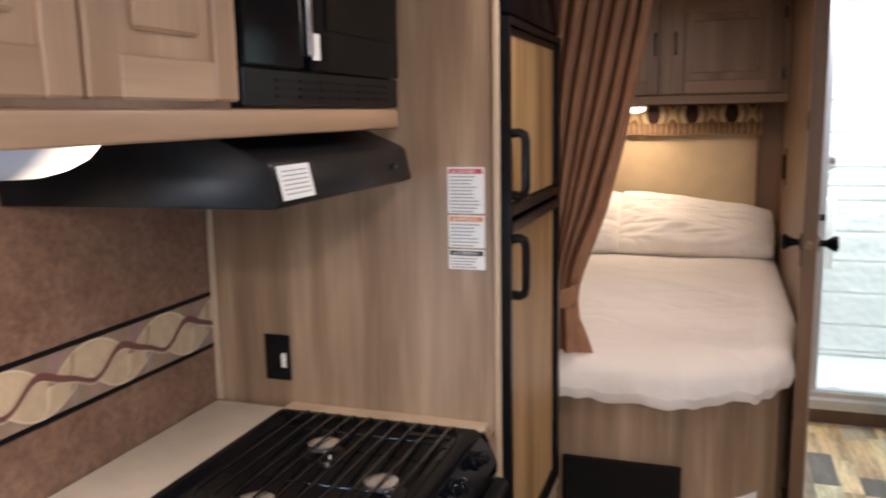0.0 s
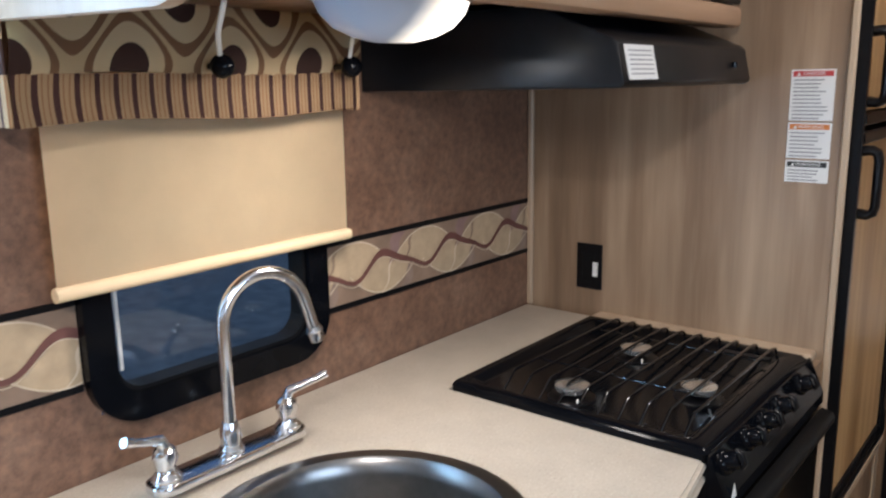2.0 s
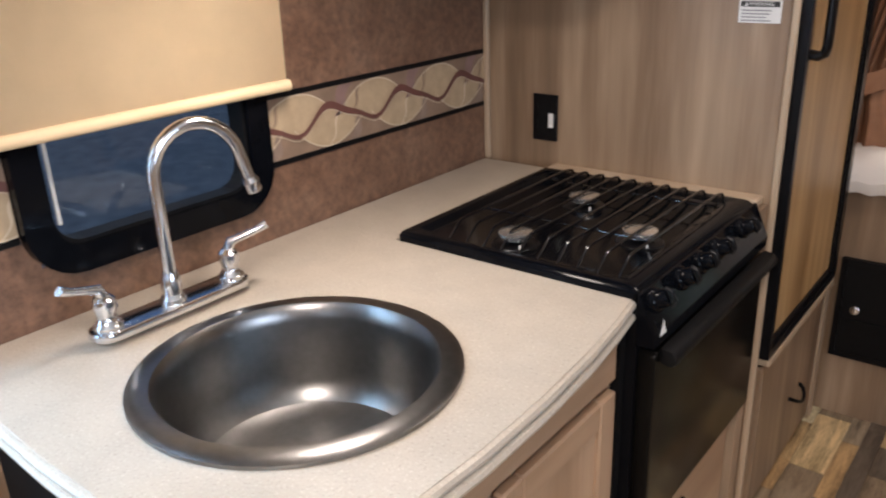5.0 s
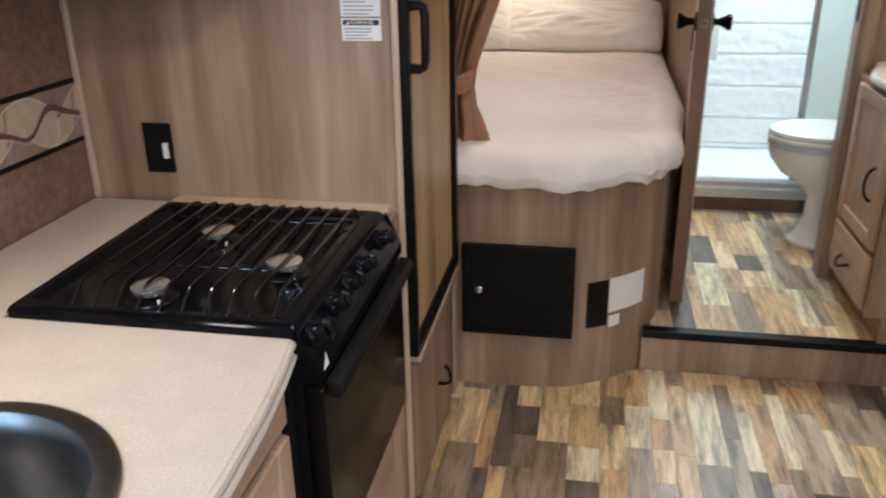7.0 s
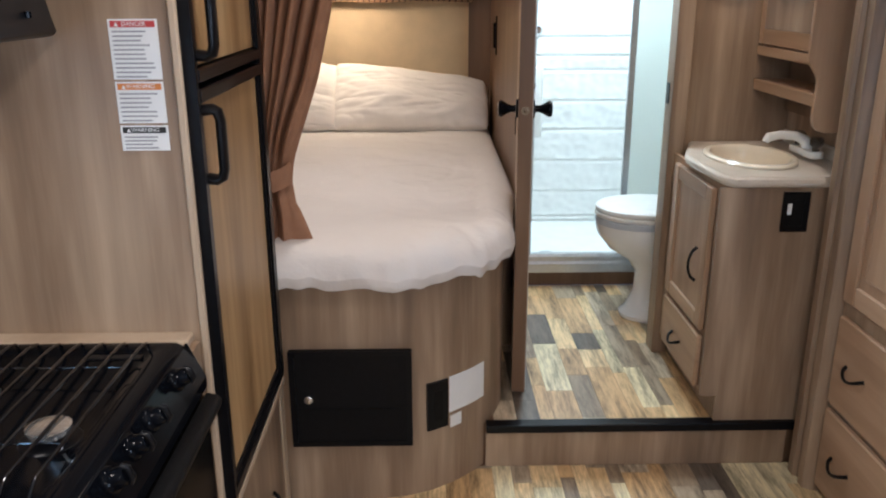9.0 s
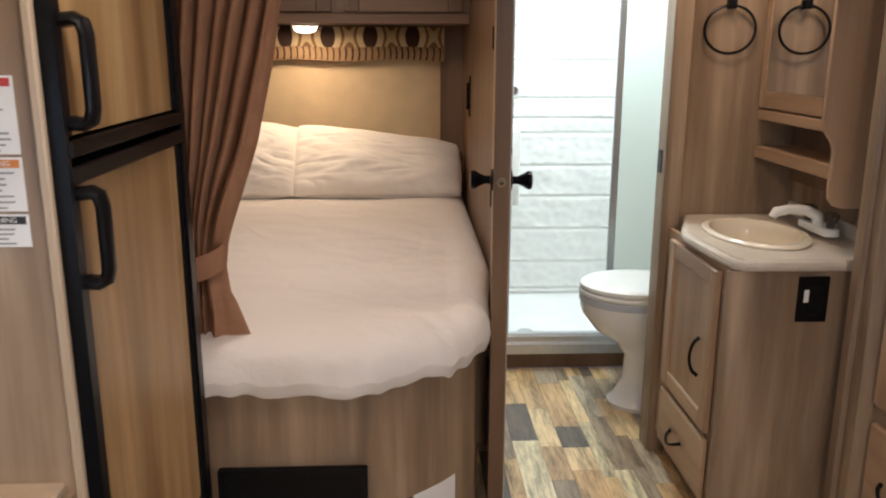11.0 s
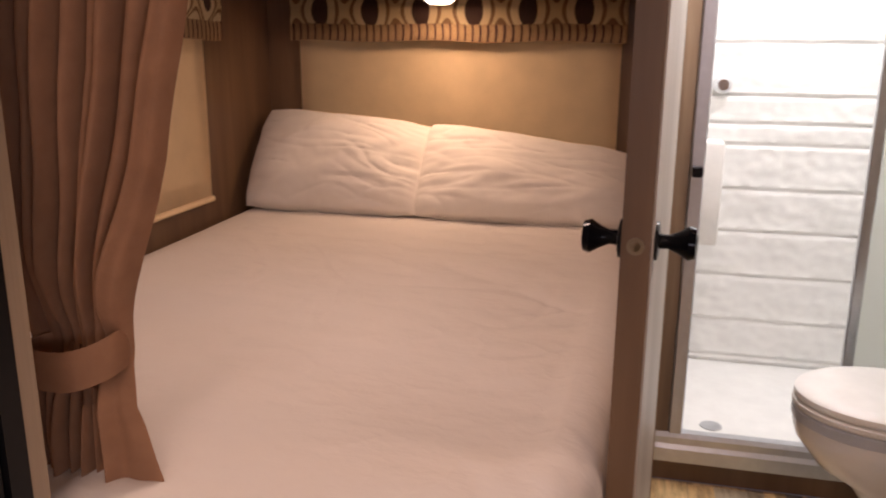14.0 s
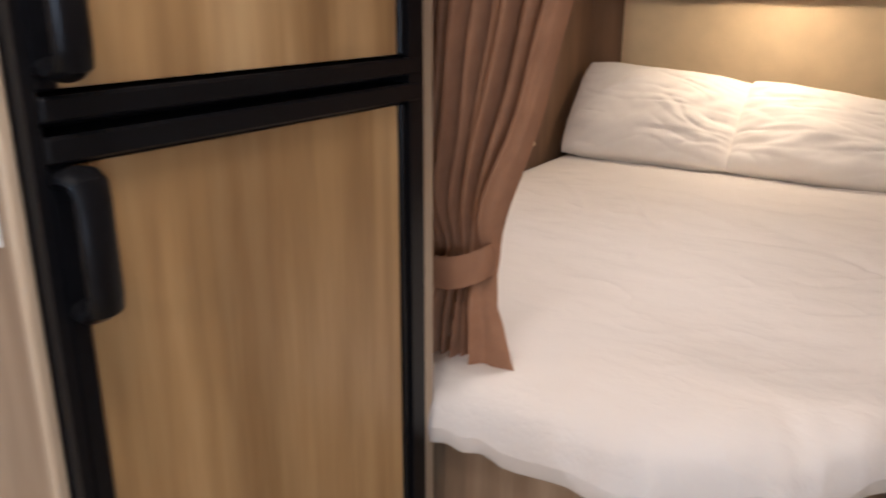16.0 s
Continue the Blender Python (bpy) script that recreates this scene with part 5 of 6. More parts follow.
def curtain_folds(z):
    """Where the creases between the columns of cloth lie across the curtain, from 0 to 1."""
    keys = [(0.80, 0.0, 0.10, 0.20, 0.29, 0.37, 0.44, 0.51, 0.58, 1.0), (0.96, 0.0, 0.12, 0.23, 0.33, 0.42, 0.49, 0.56, 0.63, 1.0), (1.03, 0.0, 0.14, 0.27, 0.38, 0.47, 0.55, 0.63, 0.74, 1.0), (1.25, 0.0, 0.15, 0.28, 0.40, 0.50, 0.59, 0.69, 0.82, 1.0), (1.60, 0.0, 0.13, 0.27, 0.39, 0.52, 0.63, 0.74, 0.87, 1.0), (2.04, 0.0, 0.12, 0.25, 0.38, 0.50, 0.62, 0.75, 0.88, 1.0)]
    return [float(np.interp(z, [k[0] for k in keys], [k[c] for k in keys])) for c in range(1, 10)]


def curtain_sheet(z0, z1, steps, n=240):
    """Rounded columns of cloth with deep narrow creases, drawn together at the tie, and a smooth flap below it."""
    bm, rows = bmesh.new(), []
    for k in range(steps + 1):
        z = z0 + (z1 - z0) * k / steps
        l, r = curtain_at(z)
        l, r = l - 0.050, r - 0.024
        tight = math.exp(-((z - 1.02) / 0.08) ** 2)
        below = max(0.0, min(1.0, (1.0 - z) / 0.10))
        folds = curtain_folds(z)
        row = []
        for i in range(n + 1):
            s = i / n
            c = max(q for q in range(8) if folds[q] <= s)
            wide = folds[c + 1] - folds[c]
            q = (s - folds[c]) / wide * 2 - 1
            col = max(0.0, 1 - abs(q) ** 2.6) ** 0.55
            amp = (0.030 + 0.24 * min(wide, 0.24)) * (1.15, 0.85, 1.2, 0.95, 0.8, 1.25, 0.9, 1.1)[c] * (1 - 0.72 * tight)
            if c == 7:
                col = max(0.0, 1 - max(0.0, -q) ** 2.2 - 0.75 * max(0.0, q) ** 2.2) ** 0.6 + (0.05 + 0.14 * below) * math.sin(5.5 * q + 2.0 * z + 0.6)
                amp *= 1 - 0.45 * below
            x = l + (r - l) * s + 0.005 * math.sin(5 * z + 7 * s) + 0.010 * below * max(0.0, s - 0.5)
            y = 2.605 - amp * col + 0.005 * math.sin(8 * z + 5 * s) + 0.003 * math.sin(23 * z + 11 * s) + 0.0015 * noise.noise((s * 14, z * 30, 2.0)) + 0.0022 * (1 - tight) * math.sin(2 * math.pi * (9 * s + 0.6 * math.sin(3 * z)) + 1.5 * z)
            zz = z
            if k < 5:
                drop = 1 - k / 5
                if c == 7:
                    zz += drop * (0.012 + 0.030 * (s - 0.58) + 0.006 * math.sin(26 * s))
                    x += drop * 0.050 * max(0.0, (s - 0.80) / 0.20) ** 1.5
                else:
                    zz += drop * (-0.040 + 0.016 * math.sin(15 * s))
            row.append(bm.verts.new((x, y, zz)))
        rows.append(row)
    for r, q in zip(rows, rows[1:]):
        for i in range(n):
            bm.faces.new((r[i], r[i + 1], q[i + 1], q[i]))
    return bm


part("cloth", curtain_sheet(0.800, 2.035, 44), CURTAIN, cur, "", True)
tb, rows = bmesh.new(), []
for k in range(7):
    z = 0.978 + 0.060 * k / 6
    row = []
    for i in range(40):
        a = 2 * math.pi * i / 40
        bulge = 0.004 * math.sin(math.pi * k / 6)
        row.append(tb.verts.new((-0.336 + (0.074 + bulge) * math.cos(a), 2.566 + (0.038 + bulge) * math.copysign(abs(math.sin(a)) ** 0.6, math.sin(a)), z + 0.020 * max(0.0, math.cos(a)) ** 1.5 + 0.004 * math.sin(a) + 0.003 * math.cos(a))))
    rows.append(row)
for r, q in zip(rows, rows[1:]):
    for i in range(40):
        tb.faces.new((r[i], r[(i + 1) % 40], q[(i + 1) % 40], q[i]))
bmesh.ops.recalc_face_normals(tb, faces=tb.faces[:])
bmesh.ops.solidify(tb, geom=tb.faces[:], thickness=0.004)
part("tieback", tb, CURTAIN, cur, "brown cloth tie band", True)
part("track", box(-0.40, 0.46, 2.545, 2.570, TOP - 0.016, TOP - 0.001, 0.002), WHITEPL, cur)

# ---- open bathroom door ----
bd = thing("bathroom_door", 0.44, 3.05, 0.19, "oak bathroom door standing open beside the bed", "door")
dm = Matrix.Translation((0.475, 3.272, 0)) @ Matrix.Rotation(radians(-5.5), 4, "Z")


def door_box(u0, u1, v0, v1, z0, z1, bevel=0.0):
    bm = box(v0, v1, -u1, -u0, z0, z1, bevel)
    bmesh.ops.transform(bm, matrix=dm, verts=bm.verts)
    return bm


part("leaf", door_box(0.0, 0.440, -0.022, 0.022, 0.19, 1.955, 0.002), WALLWOOD, bd)
# Bathroom side made paler in colour for the bath light on it.
part("bath_face", door_box(0.004, 0.436, 0.0222, 0.0250, 0.196, 1.95), LITFACE, bd, "laminate face on the bathroom side, bath light put into its pale colour")
part("edge_band", door_box(0.4402, 0.4425, -0.0215, 0.0215, 0.19, 1.955), DARKWOOD, bd, "darker edge band")


def door_tube(pts, rad, sides=18):
    bm = tube([dm @ Vector((v, -u, z)) for u, v, z in pts], rad, sides)
    return bm


KZ = 1.163
part("latch_plate", door_tube([(0.4425, 0, KZ), (0.4445, 0, KZ)], 0.0135), BRASS, bd, "round brass latch plate", True)
part("latch_bolt", door_tube([(0.4445, 0, KZ), (0.449, 0, KZ), (0.451, 0.002, KZ)], [0.007, 0.007, 0.004], 12), BRASS, bd, "", True)
for sgn in (-1, 1):
    kb = part("knob_rose", door_tube([(0.395, sgn * 0.0225, KZ), (0.395, sgn * 0.029, KZ), (0.395, sgn * 0.031, KZ)], [0.031, 0.030, 0.022]), BLACKSATIN, bd, "", True)
    part("knob", door_tube([(0.395, sgn * 0.031, KZ), (0.395, sgn * 0.044, KZ), (0.395, sgn * 0.058, KZ), (0.395, sgn * 0.074, KZ), (0.395, sgn * 0.084, KZ), (0.395, sgn * 0.087, KZ)], [0.012, 0.011, 0.017, 0.027, 0.024, 0.012], 14), BLACKGLOSS, kb, "flared black knob", True)
for zz in (0.45, 1.05, 1.548):
    part("hinge", door_box(-0.004, 0.018, -0.0275, -0.0225, zz - 0.035, zz + 0.035, 0.002), BLACKSATIN, bd, "black hinge")
wbk = thing("wall_bracket", 0.462, 4.37, 1.22, "slim black bracket on the partition beside the bed", "bracket")
part("plate", box(0.4590, 0.4645, 4.345, 4.385, 1.22, 1.40, 0.001), BLACKSATIN, wbk)
part("hook", box(0.448, 0.4588, 4.355, 4.375, 1.25, 1.37, 0.003), BLACKSATIN, wbk)

# ---- vanity ----
van = thing("vanity_cabinet", 1.2, 2.97, 0.156, "oak vanity cabinet on the raised floor", "cabinet")
part("body", prism([(2.688, 0.24), (3.213, 0.24), (3.213, 0.870), (2.688, 0.870)], "x", 1.028, 1.449), WALLWOOD, van)
part("face_rail", box(1.028, 1.044, 2.688, 3.213, 0.871, 0.952), CABWOOD_Y, van)
part("plinth", box(1.065, 1.449, 2.690, 3.213, 0.157, 0.2395), WALLWOOD, van)
part("side_panel", prism([(1.012, 0.25), (1.066, 0.25), (1.066, 0.157), (1.449, 0.157), (1.449, 0.951), (1.012, 0.951)], "y", 2.676, 2.6875), WALLWOOD, van)
vd = panel_door(van, "x", 1.0275, -1, 2.738, 3.130, 0.456, 0.934, rail=0.050, pull=(2.815, 0.66, 0.115, False), raised=False)
drawer_front(van, "x", 1.0275, -1, 2.738, 3.130, 0.250, 0.436, pull=(2.95, 0.340, 0.095, True))
vt = thing("vanity_countertop", 1.2, 2.95, 0.953, "cream speckled vanity top with a clipped corner", "worktop")
vo_ = [(1.449, 3.258), (1.105, 3.258), (1.092, 3.215), (1.062, 3.14), (1.032, 3.06), (1.014, 2.99), (1.016, 2.90), (1.026, 2.74), (1.032, 2.685), (1.050, 2.664), (1.313, 2.660), (1.449, 2.660)]
def slab_with_hole(edge_, centre, rx, ry, z0, z1, n=44):
    b = bmesh.new()
    outer = [b.verts.new((x, y, z1)) for x, y in edge_]
    inner = [b.verts.new((centre[0] + rx * math.cos(2 * math.pi * k / n), centre[1] + ry * math.sin(2 * math.pi * k / n), z1)) for k in range(n)]
    es = [b.edges.new((r[i], r[(i + 1) % len(r)])) for r in (outer, inner) for i in range(len(r))]
    bmesh.ops.triangle_fill(b, use_beauty=True, use_dissolve=False, edges=es)
    gone = [f for f in b.faces if all(v in inner for v in f.verts)]
    bmesh.ops.delete(b, geom=gone, context="FACES_ONLY")
    got = bmesh.ops.extrude_face_region(b, geom=b.faces[:])
    bmesh.ops.translate(b, vec=(0, 0, z0 - z1), verts=[g for g in got["geom"] if isinstance(g, bmesh.types.BMVert)])
    return b


part("slab", slab_with_hole(vo_, (1.200, 2.955), 0.122, 0.182, 0.953, 0.986), VANTOP, vt)
part("front_edge", tube([(x, y, 0.9695) for x, y in vo_[1:11]], 0.0155, 10), VANTOP, vt, "rounded front edge", True)
part("backsplash", box(1.438, 1.449, 2.66, 3.258, 0.987, 1.03, 0.002), VANTOP, vt)
vs = thing("vanity_sink", 1.205, 2.965, 0.987, "cream oval drop-in sink in the vanity top", "sink")
part("bowl", lathe(1.200, 2.955, [(0.205, 0.987), (0.206, 0.993), (0.196, 0.999), (0.180, 0.998), (0.172, 0.992), (0.166, 0.975), (0.155, 0.94), (0.13, 0.912), (0.08, 0.898), (0.022, 0.894), (0.021, 0.893)], 48, 0.68, 1.0, None, False), CREAM, vs, "", True)
part("drain", lathe(1.200, 2.955, [(0.024, 0.894), (0.022, 0.8965), (0.012, 0.895), (0.0, 0.8945)], 20), CHROME, vs, "chrome drain", True)
vf = thing("vanity_tap", 1.37, 2.93, 0.987, "white plastic vanity tap with clear knobs", "tap")
part("deck", prism(rounded(1.352, 1.402, 2.845, 3.02, 0.02, 5), "z", 0.9995, 1.022, 0.004), WHITEPL, vf, "", True)
part("spout", tube([(1.376, 2.93, 1.020), (1.366, 2.93, 1.048), (1.335, 2.93, 1.062), (1.285, 2.93, 1.066), (1.245, 2.93, 1.058), (1.236, 2.93, 1.043)], [0.017, 0.017, 0.015, 0.014, 0.015, 0.012], 14), WHITEPL, vf, "", True)
for yy in (2.868, 2.995):
    part("knob", lathe(1.378, yy, [(0.012, 1.022), (0.013, 1.034), (0.021, 1.043), (0.022, 1.058), (0.015, 1.068), (0.0, 1.069)], 12), clear_glass("smoked_knob", (0.25, 0.24, 0.24)), vf, "smoked clear knob", True)
vp = thing("vanity_outlet", 1.26, 2.675, 0.815, "black outlet plate on the vanity side", "outlet", "outlets")
part("plate", box(1.204, 1.286, 2.667, 2.6755, 0.812, 0.936, 0.002), BLACKSATIN, vp)
part("insert", box(1.224, 1.268, 2.664, 2.6668, 0.832, 0.916, 0.001), BLACKMATTE, vp)
part("sticker", box(1.217, 1.230, 2.6625, 2.6638, 0.868, 0.902), LABELWHITE, vp, "white paper sticker")

med = thing("medicine_cabinet", 1.32, 2.85, 1.12, "oak medicine cabinet with mirror door and open shelves", "cabinet")
MF = 1.330
part("body", box(MF + 0.001, 1.449, 2.775, 3.258, 1.315, TOP - 0.004), CABWOOD, med)
part("bottom_rail", box(MF - 0.024, MF, 2.775, 3.258, 1.298, 1.330, 0.003), CABWOOD_Y, med)
md = part("mirror_door", box(MF - 0.012, MF, 2.80, 3.23, 1.36, 2.0), DARKWOOD, med)
for a, b in ((2.778, 2.848), (3.216, 3.255)):
    part("stile", box(MF - 0.024, MF - 0.001, a, b, 1.336, 2.02, 0.003), CABWOOD, md)
for a, b in ((1.336, 1.388), (1.975, 2.02)):
    part("rail", box(MF - 0.0235, MF - 0.001, 2.849, 3.215, a, b, 0.003), CABWOOD_Y, md)
part("mirror", box(MF - 0.0220, MF - 0.0125, 2.8495, 3.2145, 1.3885, 1.9745), MIRROR, md, "mirror glass")
part("back_panel", box(1.436, 1.449, 2.765, 3.258, 1.10, 1.314), DARKWOOD, med)
part("shelf", box(1.306, 1.435, 2.765, 3.258, 1.176, 1.214, 0.003), CABWOOD_Y, med)
ep = [(1.449, TOP - 0.004), (1.262, TOP - 0.004), (1.262, 1.330), (1.265, 1.312), (1.276, 1.296), (1.290, 1.278), (1.297, 1.258), (1.298, 1.232), (1.295, 1.150), (1.300, 1.125), (1.315, 1.108), (1.335, 1.102), (1.449, 1.102)]
part("end_panel", prism(ep, "y", 2.748, 2.764, 0.002), CABWOOD, med, "scalloped end panel", True)

ring = thing("towel_ring", 1.168, 3.26, 1.50, "black metal towel ring on the wall", "towel ring")
part("mount", box(1.176, 1.202, 3.232, 3.2615, 1.638, 1.668, 0.004, None, 2), BLACKSATIN, ring, "", True)
part("loop", tube([(1.189 + 0.081 * math.sin(2 * math.pi * k / 40), 3.246, 1.576 + 0.073 * math.cos(2 * math.pi * k / 40)) for k in range(41)], 0.0046, 8), BLACKSATIN, ring, "", True)
plate = thing("strike_plate", 1.002, 3.27, 1.13, "small dark strike plate on the doorway post", "door hardware")
part("plate", box(0.9995, 1.0025, 3.248, 3.285, 1.125, 1.200, 0.001), BLACKSATIN, plate)

# ---- toilet ----
wc = thing("toilet", 1.10, 3.60, 0.156, "white porcelain toilet with closed lid", "toilet")
TXC, TYC = 1.050, 3.600


def egg(scale, z, sx=0.215, sy=0.172, shift=0.0, n=44):
    z += 0.018 if z > 0.5 else 0.0
    return [(TXC + shift + scale * sx * math.cos(a) * (1.0 if math.cos(a) < 0 else 1.15), TYC + scale * sy * math.sin(a), z) for a in (2 * math.pi * k / n for k in range(n))]


def loft(rows, cap0=True, cap1=True):
    bm = bmesh.new()
    rr_ = [[bm.verts.new(p) for p in r] for r in rows]
    for r, q in zip(rr_, rr_[1:]):
        for k in range(len(r)):
            bm.faces.new((r[k], r[(k + 1) % len(r)], q[(k + 1) % len(r)], q[k]))
    if cap0:
        bm.faces.new(rr_[0][::-1])
    if cap1:
        bm.faces.new(rr_[-1])
    return bm


part("pedestal", loft([egg(0.66, 0.157, shift=0.055), egg(0.68, 0.175, shift=0.055), egg(0.58, 0.20, shift=0.06), egg(0.46, 0.27, shift=0.065), egg(0.44, 0.36, shift=0.065), egg(0.56, 0.42, shift=0.05), egg(0.80, 0.47, shift=0.02), egg(0.95, 0.515, shift=0.003), egg(0.985, 0.545), egg(0.985, 0.568)]), PORCELAIN, wc, "", True)
part("rim_band", loft([egg(1.0, 0.566), egg(1.01, 0.570), egg(1.01, 0.590), egg(0.99, 0.594)]), TOILETGREY, wc, "pale blue-grey rim band", True)
part("seat", loft([egg(0.995, 0.5955), egg(1.015, 0.600), egg(1.015, 0.610), egg(0.99, 0.615)]), WHITEPL, wc, "", True)
part("lid", loft([egg(0.985, 0.6165), egg(1.005, 0.622), egg(1.0, 0.634), egg(0.95, 0.642), egg(0.80, 0.646), egg(0.4, 0.648)]), WHITEPL, wc, "", True)

# ---- shower ----
shw = thing("shower_stall", 1.0, 4.38, 0.156, "white moulded shower stall with block pattern walls", "shower")
part("pan", wall_with_hole("y", 4.0, BACK - 0.002, 0.497, 1.449, 0.157, 0.255, []), SHOWERWHITE, shw, "white shower pan")
part("pan_rim", box(0.499, 1.447, 4.0, 4.035, 0.256, 0.30, 0.008, None, 2), SHOWERWHITE, shw, "", True)
part("drain", lathe(0.715, 4.175, [(0.035, 0.2555), (0.034, 0.258), (0.020, 0.257), (0.0, 0.2565)], 20), ALU, shw, "", True)
part("side_wall", box(0.4965, 0.512, 4.0, BACK - 0.003, 0.2555, TOP - 0.002), SHOWERWHITE, shw)
part("side_wall", box(1.434, 1.4485, 4.0, BACK - 0.003, 0.2555, TOP - 0.002), SHOWERWHITE, shw)
part("back_backing", box(0.513, 1.433, BACK - 0.012, BACK - 0.002, 0.2555, TOP - 0.002), SHOWERWHITE, shw)
courses = [0.262, 0.285, 0.43, 0.607, 0.78, 0.938, 1.103, 1.179, 1.279, 1.464, 1.627, 1.80, 2.03]
for k, (a, b) in enumerate(zip(courses, courses[1:])):
    cuts = [0.514, 1.432]
    for c, d in zip(cuts, cuts[1:]):
        bm = bmesh.new()
        nx, nz = max(4, int((d - c) / 0.012)), max(4, int((b - a) / 0.010))
        g = []
        for j in range(nz + 1):
            row = []
            for i in range(nx + 1):
                u, v = i / nx, j / nz
                x, z = c + 0.003 + (d - c - 0.006) * u, a + 0.003 + (b - a - 0.006) * v
                edge_d = min(u * (d - c), (1 - u) * (d - c), v * (b - a), (1 - v) * (b - a))
                lift = 0.005 * min(1, edge_d / 0.008) + 0.004 * noise.noise((x * 9, z * 16, k)) + 0.0035 * noise.noise((x * 30, z * 38, k)) + 0.003 * math.exp(-((v * (b - a) - 0.006) / 0.006) ** 2)
                row.append(bm.verts.new((x, BACK - 0.0125 - max(0.0005, lift), z)))
            g.append(row)
        for r, q in zip(g, g[1:]):
            for i in range(nx):
                bm.faces.new((r[i], r[i + 1], q[i + 1], q[i]))
        part("block", bm, SHOWERWHITE, shw, "", True)
part("caddy", box(0.513, 0.705, 4.40, 4.50, 0.80, 1.15, 0.012, None, 2), WHITEPL, shw, "white moulded soap caddy", True)
part("mixer_knob", tube([(0.71, 4.765, 1.318), (0.71, 4.73, 1.318), (0.71, 4.715, 1.318)], [0.035, 0.030, 0.02], 18), CHROME, shw, "chrome mixer knob", True)

enc = thing("shower_enclosure", 1.0, 3.985, 0.16, "aluminium-framed shower enclosure with one frosted panel", "shower door")
part("riser", box(0.503, 1.449, 3.978, 3.994, 0.157, 0.226), DARKWOOD, enc, "brown kick board")
part("sill", prism([(3.955, 0.228), (3.955, 0.270), (3.962, 0.284), (3.962, 0.305), (3.970, 0.318), (3.999, 0.318), (3.999, 0.228)], "x", 0.503, 1.449), ALU, enc, "ribbed metal sill")
part("jamb", box(0.573, 0.610, 3.960, 3.995, 0.319, TOP - 0.004, 0.003), ALU, enc)
part("filler", box(0.4965, 0.572, 3.972, 3.990, 0.319, TOP - 0.004), WALLWOOD, enc, "oak filler panel")
part("post", box(1.028, 1.056, 3.972, 3.995, 0.319, TOP - 0.004, 0.003), ALU, enc)
part("frosted_panel", box(1.057, 1.449, 3.975, 3.981, 0.319, TOP - 0.004), FROST, enc, "frosted panel")
part("pull", box(0.577, 0.606, 3.940, 3.9595, 1.10, 1.13, 0.004), BLACKSATIN, enc)

# ---- pantry and bench on the far side ----
pan = thing("pantry_cabinet", 1.6, 2.2, 0.0, "tall oak pantry with drawers under a door", "cabinet")
part("body", box(1.350, 1.849, 1.98, 2.503, 0.06, TOP - 0.004), WALLWOOD, pan)
part("toe_kick", box(1.39, 1.849, 1.98, 2.503, 0.0, 0.059), DARKWOOD, pan)
drawer_front(pan, "x", 1.3495, -1, 1.995, 2.485, 0.330, 0.612, pull=(2.357, 0.482, 0.10, True), mat=CABWOOD_Y)
drawer_front(pan, "x", 1.3495, -1, 1.995, 2.485, 0.040, 0.310, pull=(2.357, 0.180, 0.10, True), mat=CABWOOD_Y)
panel_door(pan, "x", 1.3495, -1, 1.995, 2.485, 0.66, 1.98, rail=0.06)
ben = thing("dinette_bench", 1.4, 1.5, 0.0, "taupe vinyl dinette bench with a rounded cushion", "bench")
part("base", box(1.14, 1.845, 1.10, 1.82, 0.0, 0.265, 0.004), WALLWOOD, ben)
part("cushion", box(1.01, 1.845, 1.08, 1.875, 0.266, 0.430, 0.06, None, 5), UPHOL, ben, "", True)

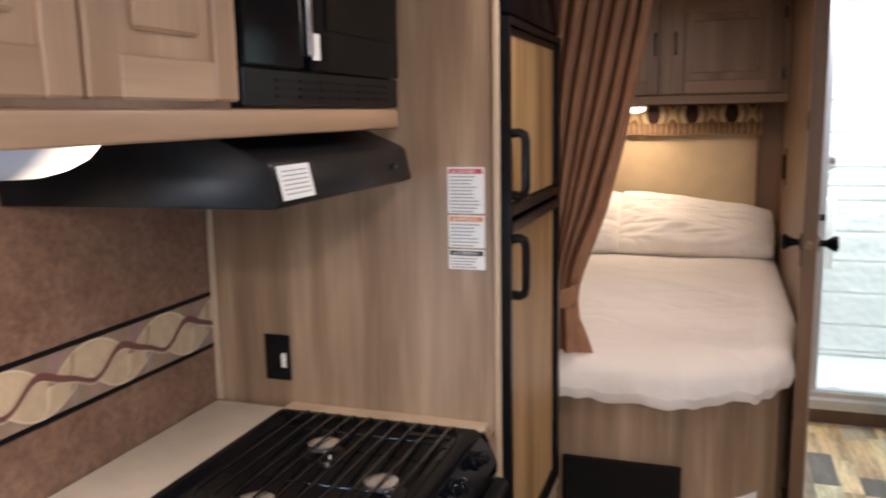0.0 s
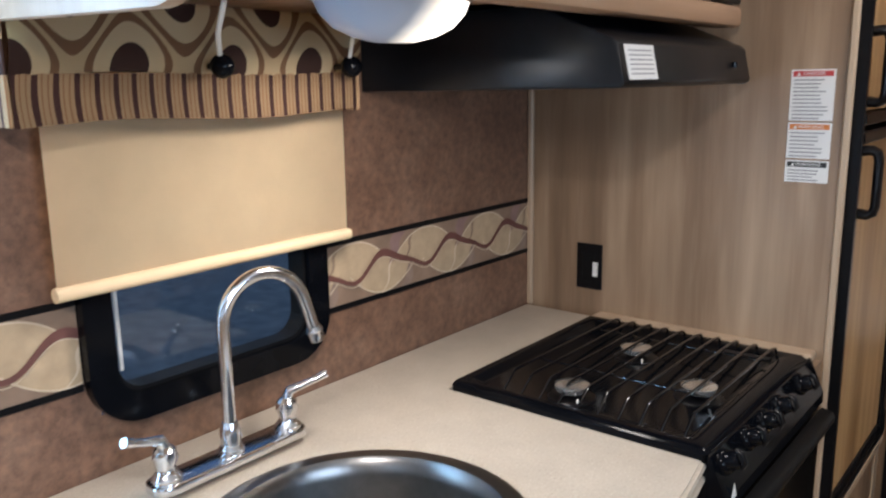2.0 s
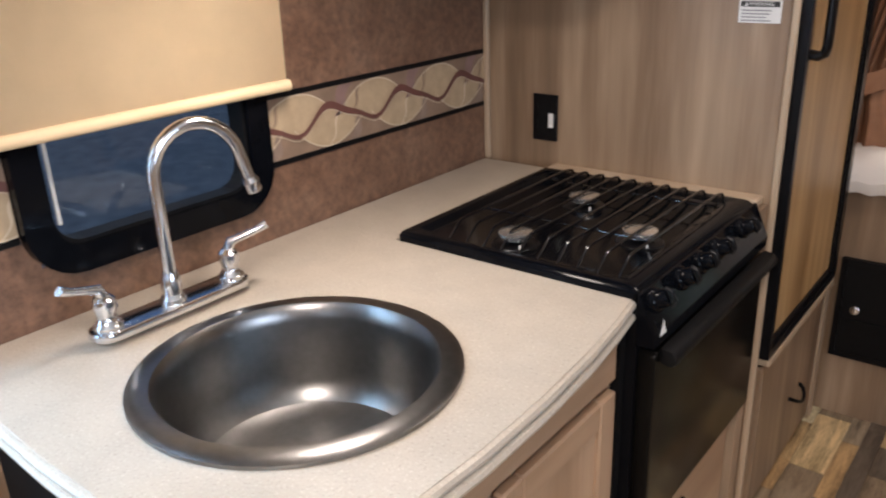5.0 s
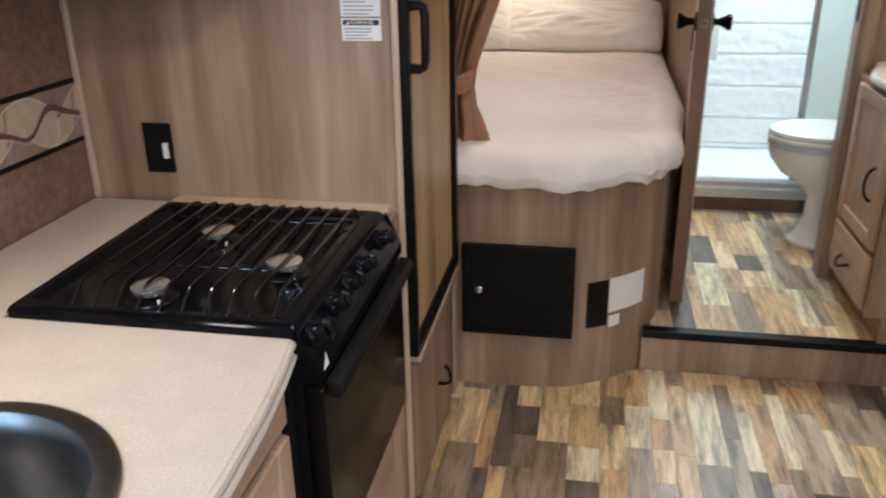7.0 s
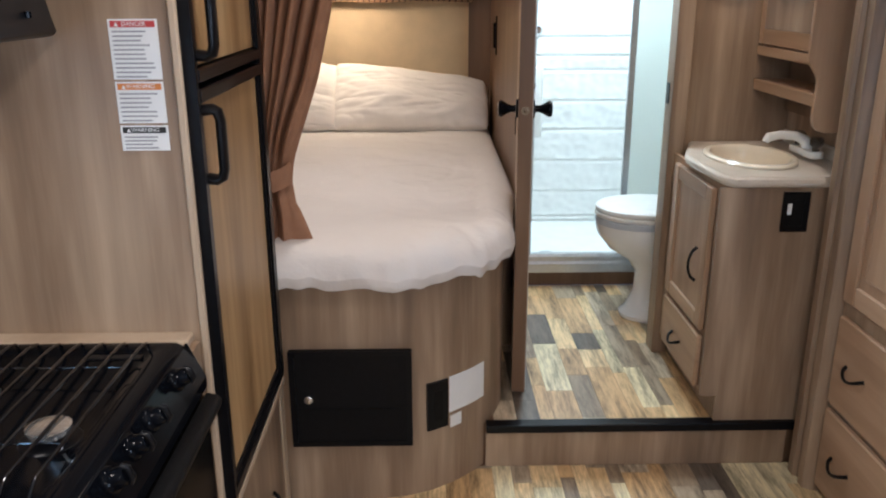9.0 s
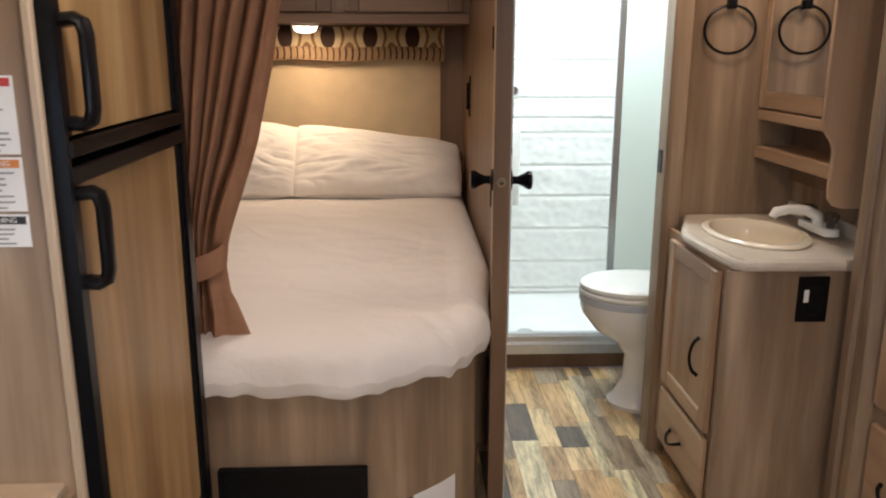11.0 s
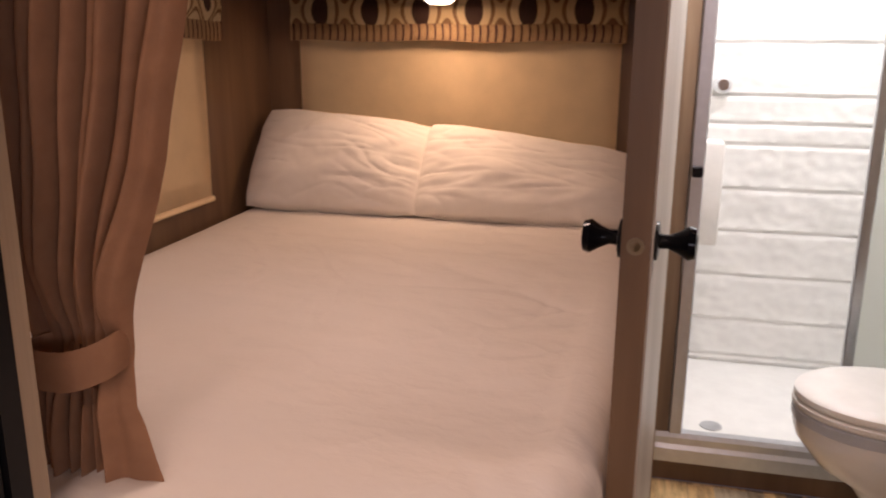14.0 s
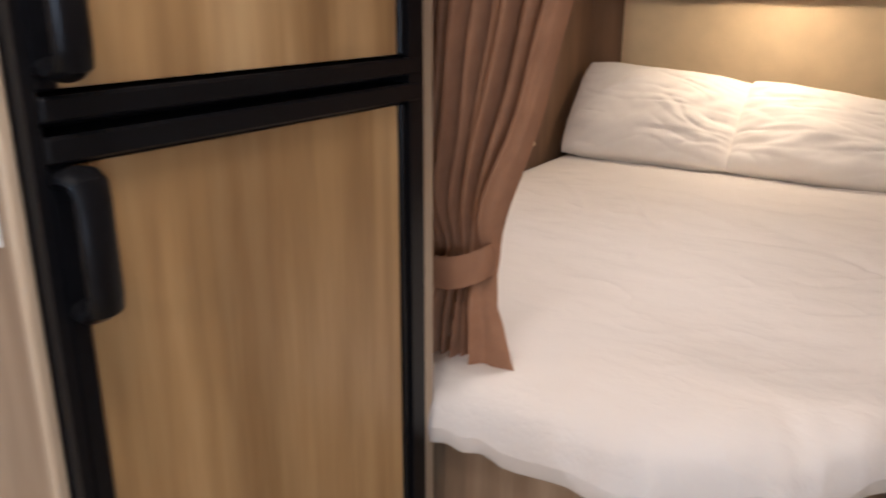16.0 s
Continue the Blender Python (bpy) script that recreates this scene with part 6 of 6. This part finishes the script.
# ceiling lamps, all out of view; the one over the bed is added fill
for cx, cy, r in ((0.30, -0.60, 0.13), (0.0, 1.60, 0.13), (-0.25, 3.2, 0.12), (1.06, 2.96, 0.10), (0.75, 3.62, 0.11)):
    cl = thing("ceiling_lamp", cx, cy, TOP - 0.03, "unseen round lit ceiling lamp with a white rim", "lamp", "ceiling lamps")
    part("rim", frame_of([(cx + r * math.cos(a), cy + r * math.sin(a)) for a in (2 * math.pi * k / 32 for k in range(32))], [(cx + (r - 0.02) * math.cos(a), cy + (r - 0.02) * math.sin(a)) for a in (2 * math.pi * k / 32 for k in range(32))], "z", TOP - 0.028, TOP - 0.001), WHITEPL, cl)
    part("diffuser", lathe(cx, cy, [(r - 0.022, TOP - 0.010), (r - 0.03, TOP - 0.018), (0.0, TOP - 0.02)], 32), CEILGLASS, cl)

# ---- floor planks, each its own piece ----
lengths = (0.16, 0.23, 0.31, 0.40)
PW = 0.07
plank_mesh = {}
for ln in lengths:
    b = box(-PW / 2 + 0.0003, PW / 2 - 0.0003, -ln / 2 + 0.0003, ln / 2 - 0.0003, -0.0035, 0.0, 0.0004)
    me = bpy.data.meshes.new("plank")
    b.to_mesh(me)
    b.free()
    me.materials.append(PLANK)
    plank_mesh[ln] = me
floor_ob, bath_ob = bpy.data.objects["floor"], bpy.data.objects["floor_bath"]
prng = random.Random(11)
for parent, x0, x1, y0, y1, z in ((floor_ob, -0.44, 1.39, 0.35, 2.667, 0.0), (bath_ob, 0.34, 1.10, 2.686, 3.978, 0.1545)):
    x = x0
    while x < x1:
        pw = prng.choice((0.048, 0.062, 0.078, 0.095))
        y = y0 - prng.random() * 0.3
        while y < y1:
            ln = prng.choice(lengths)
            a, b = max(y, y0), min(y + ln, y1)
            if b - a > 0.008:
                ob = new("plank", plank_mesh[ln])
                ob.location, ob.scale = (x + pw / 2, (a + b) / 2, z), (pw / PW, (b - a) / ln, 1)
                ob.parent = parent
            y += ln
        x += pw
rest = bmesh.new()
for i in range(32):
    y = -1.69
    x = -1.06 + i * 0.091
    while y < 0.348:
        ln = prng.choice(lengths) * 1.4
        box(x, x + 0.0902, y, min(y + ln, 0.349) - 0.0008, -0.0035, 0.0, 0, rest)
        y += ln
rear_planks = part("rear_planks", rest, PLANK_REST, floor_ob)
rear_planks["kind"] = "stuff"
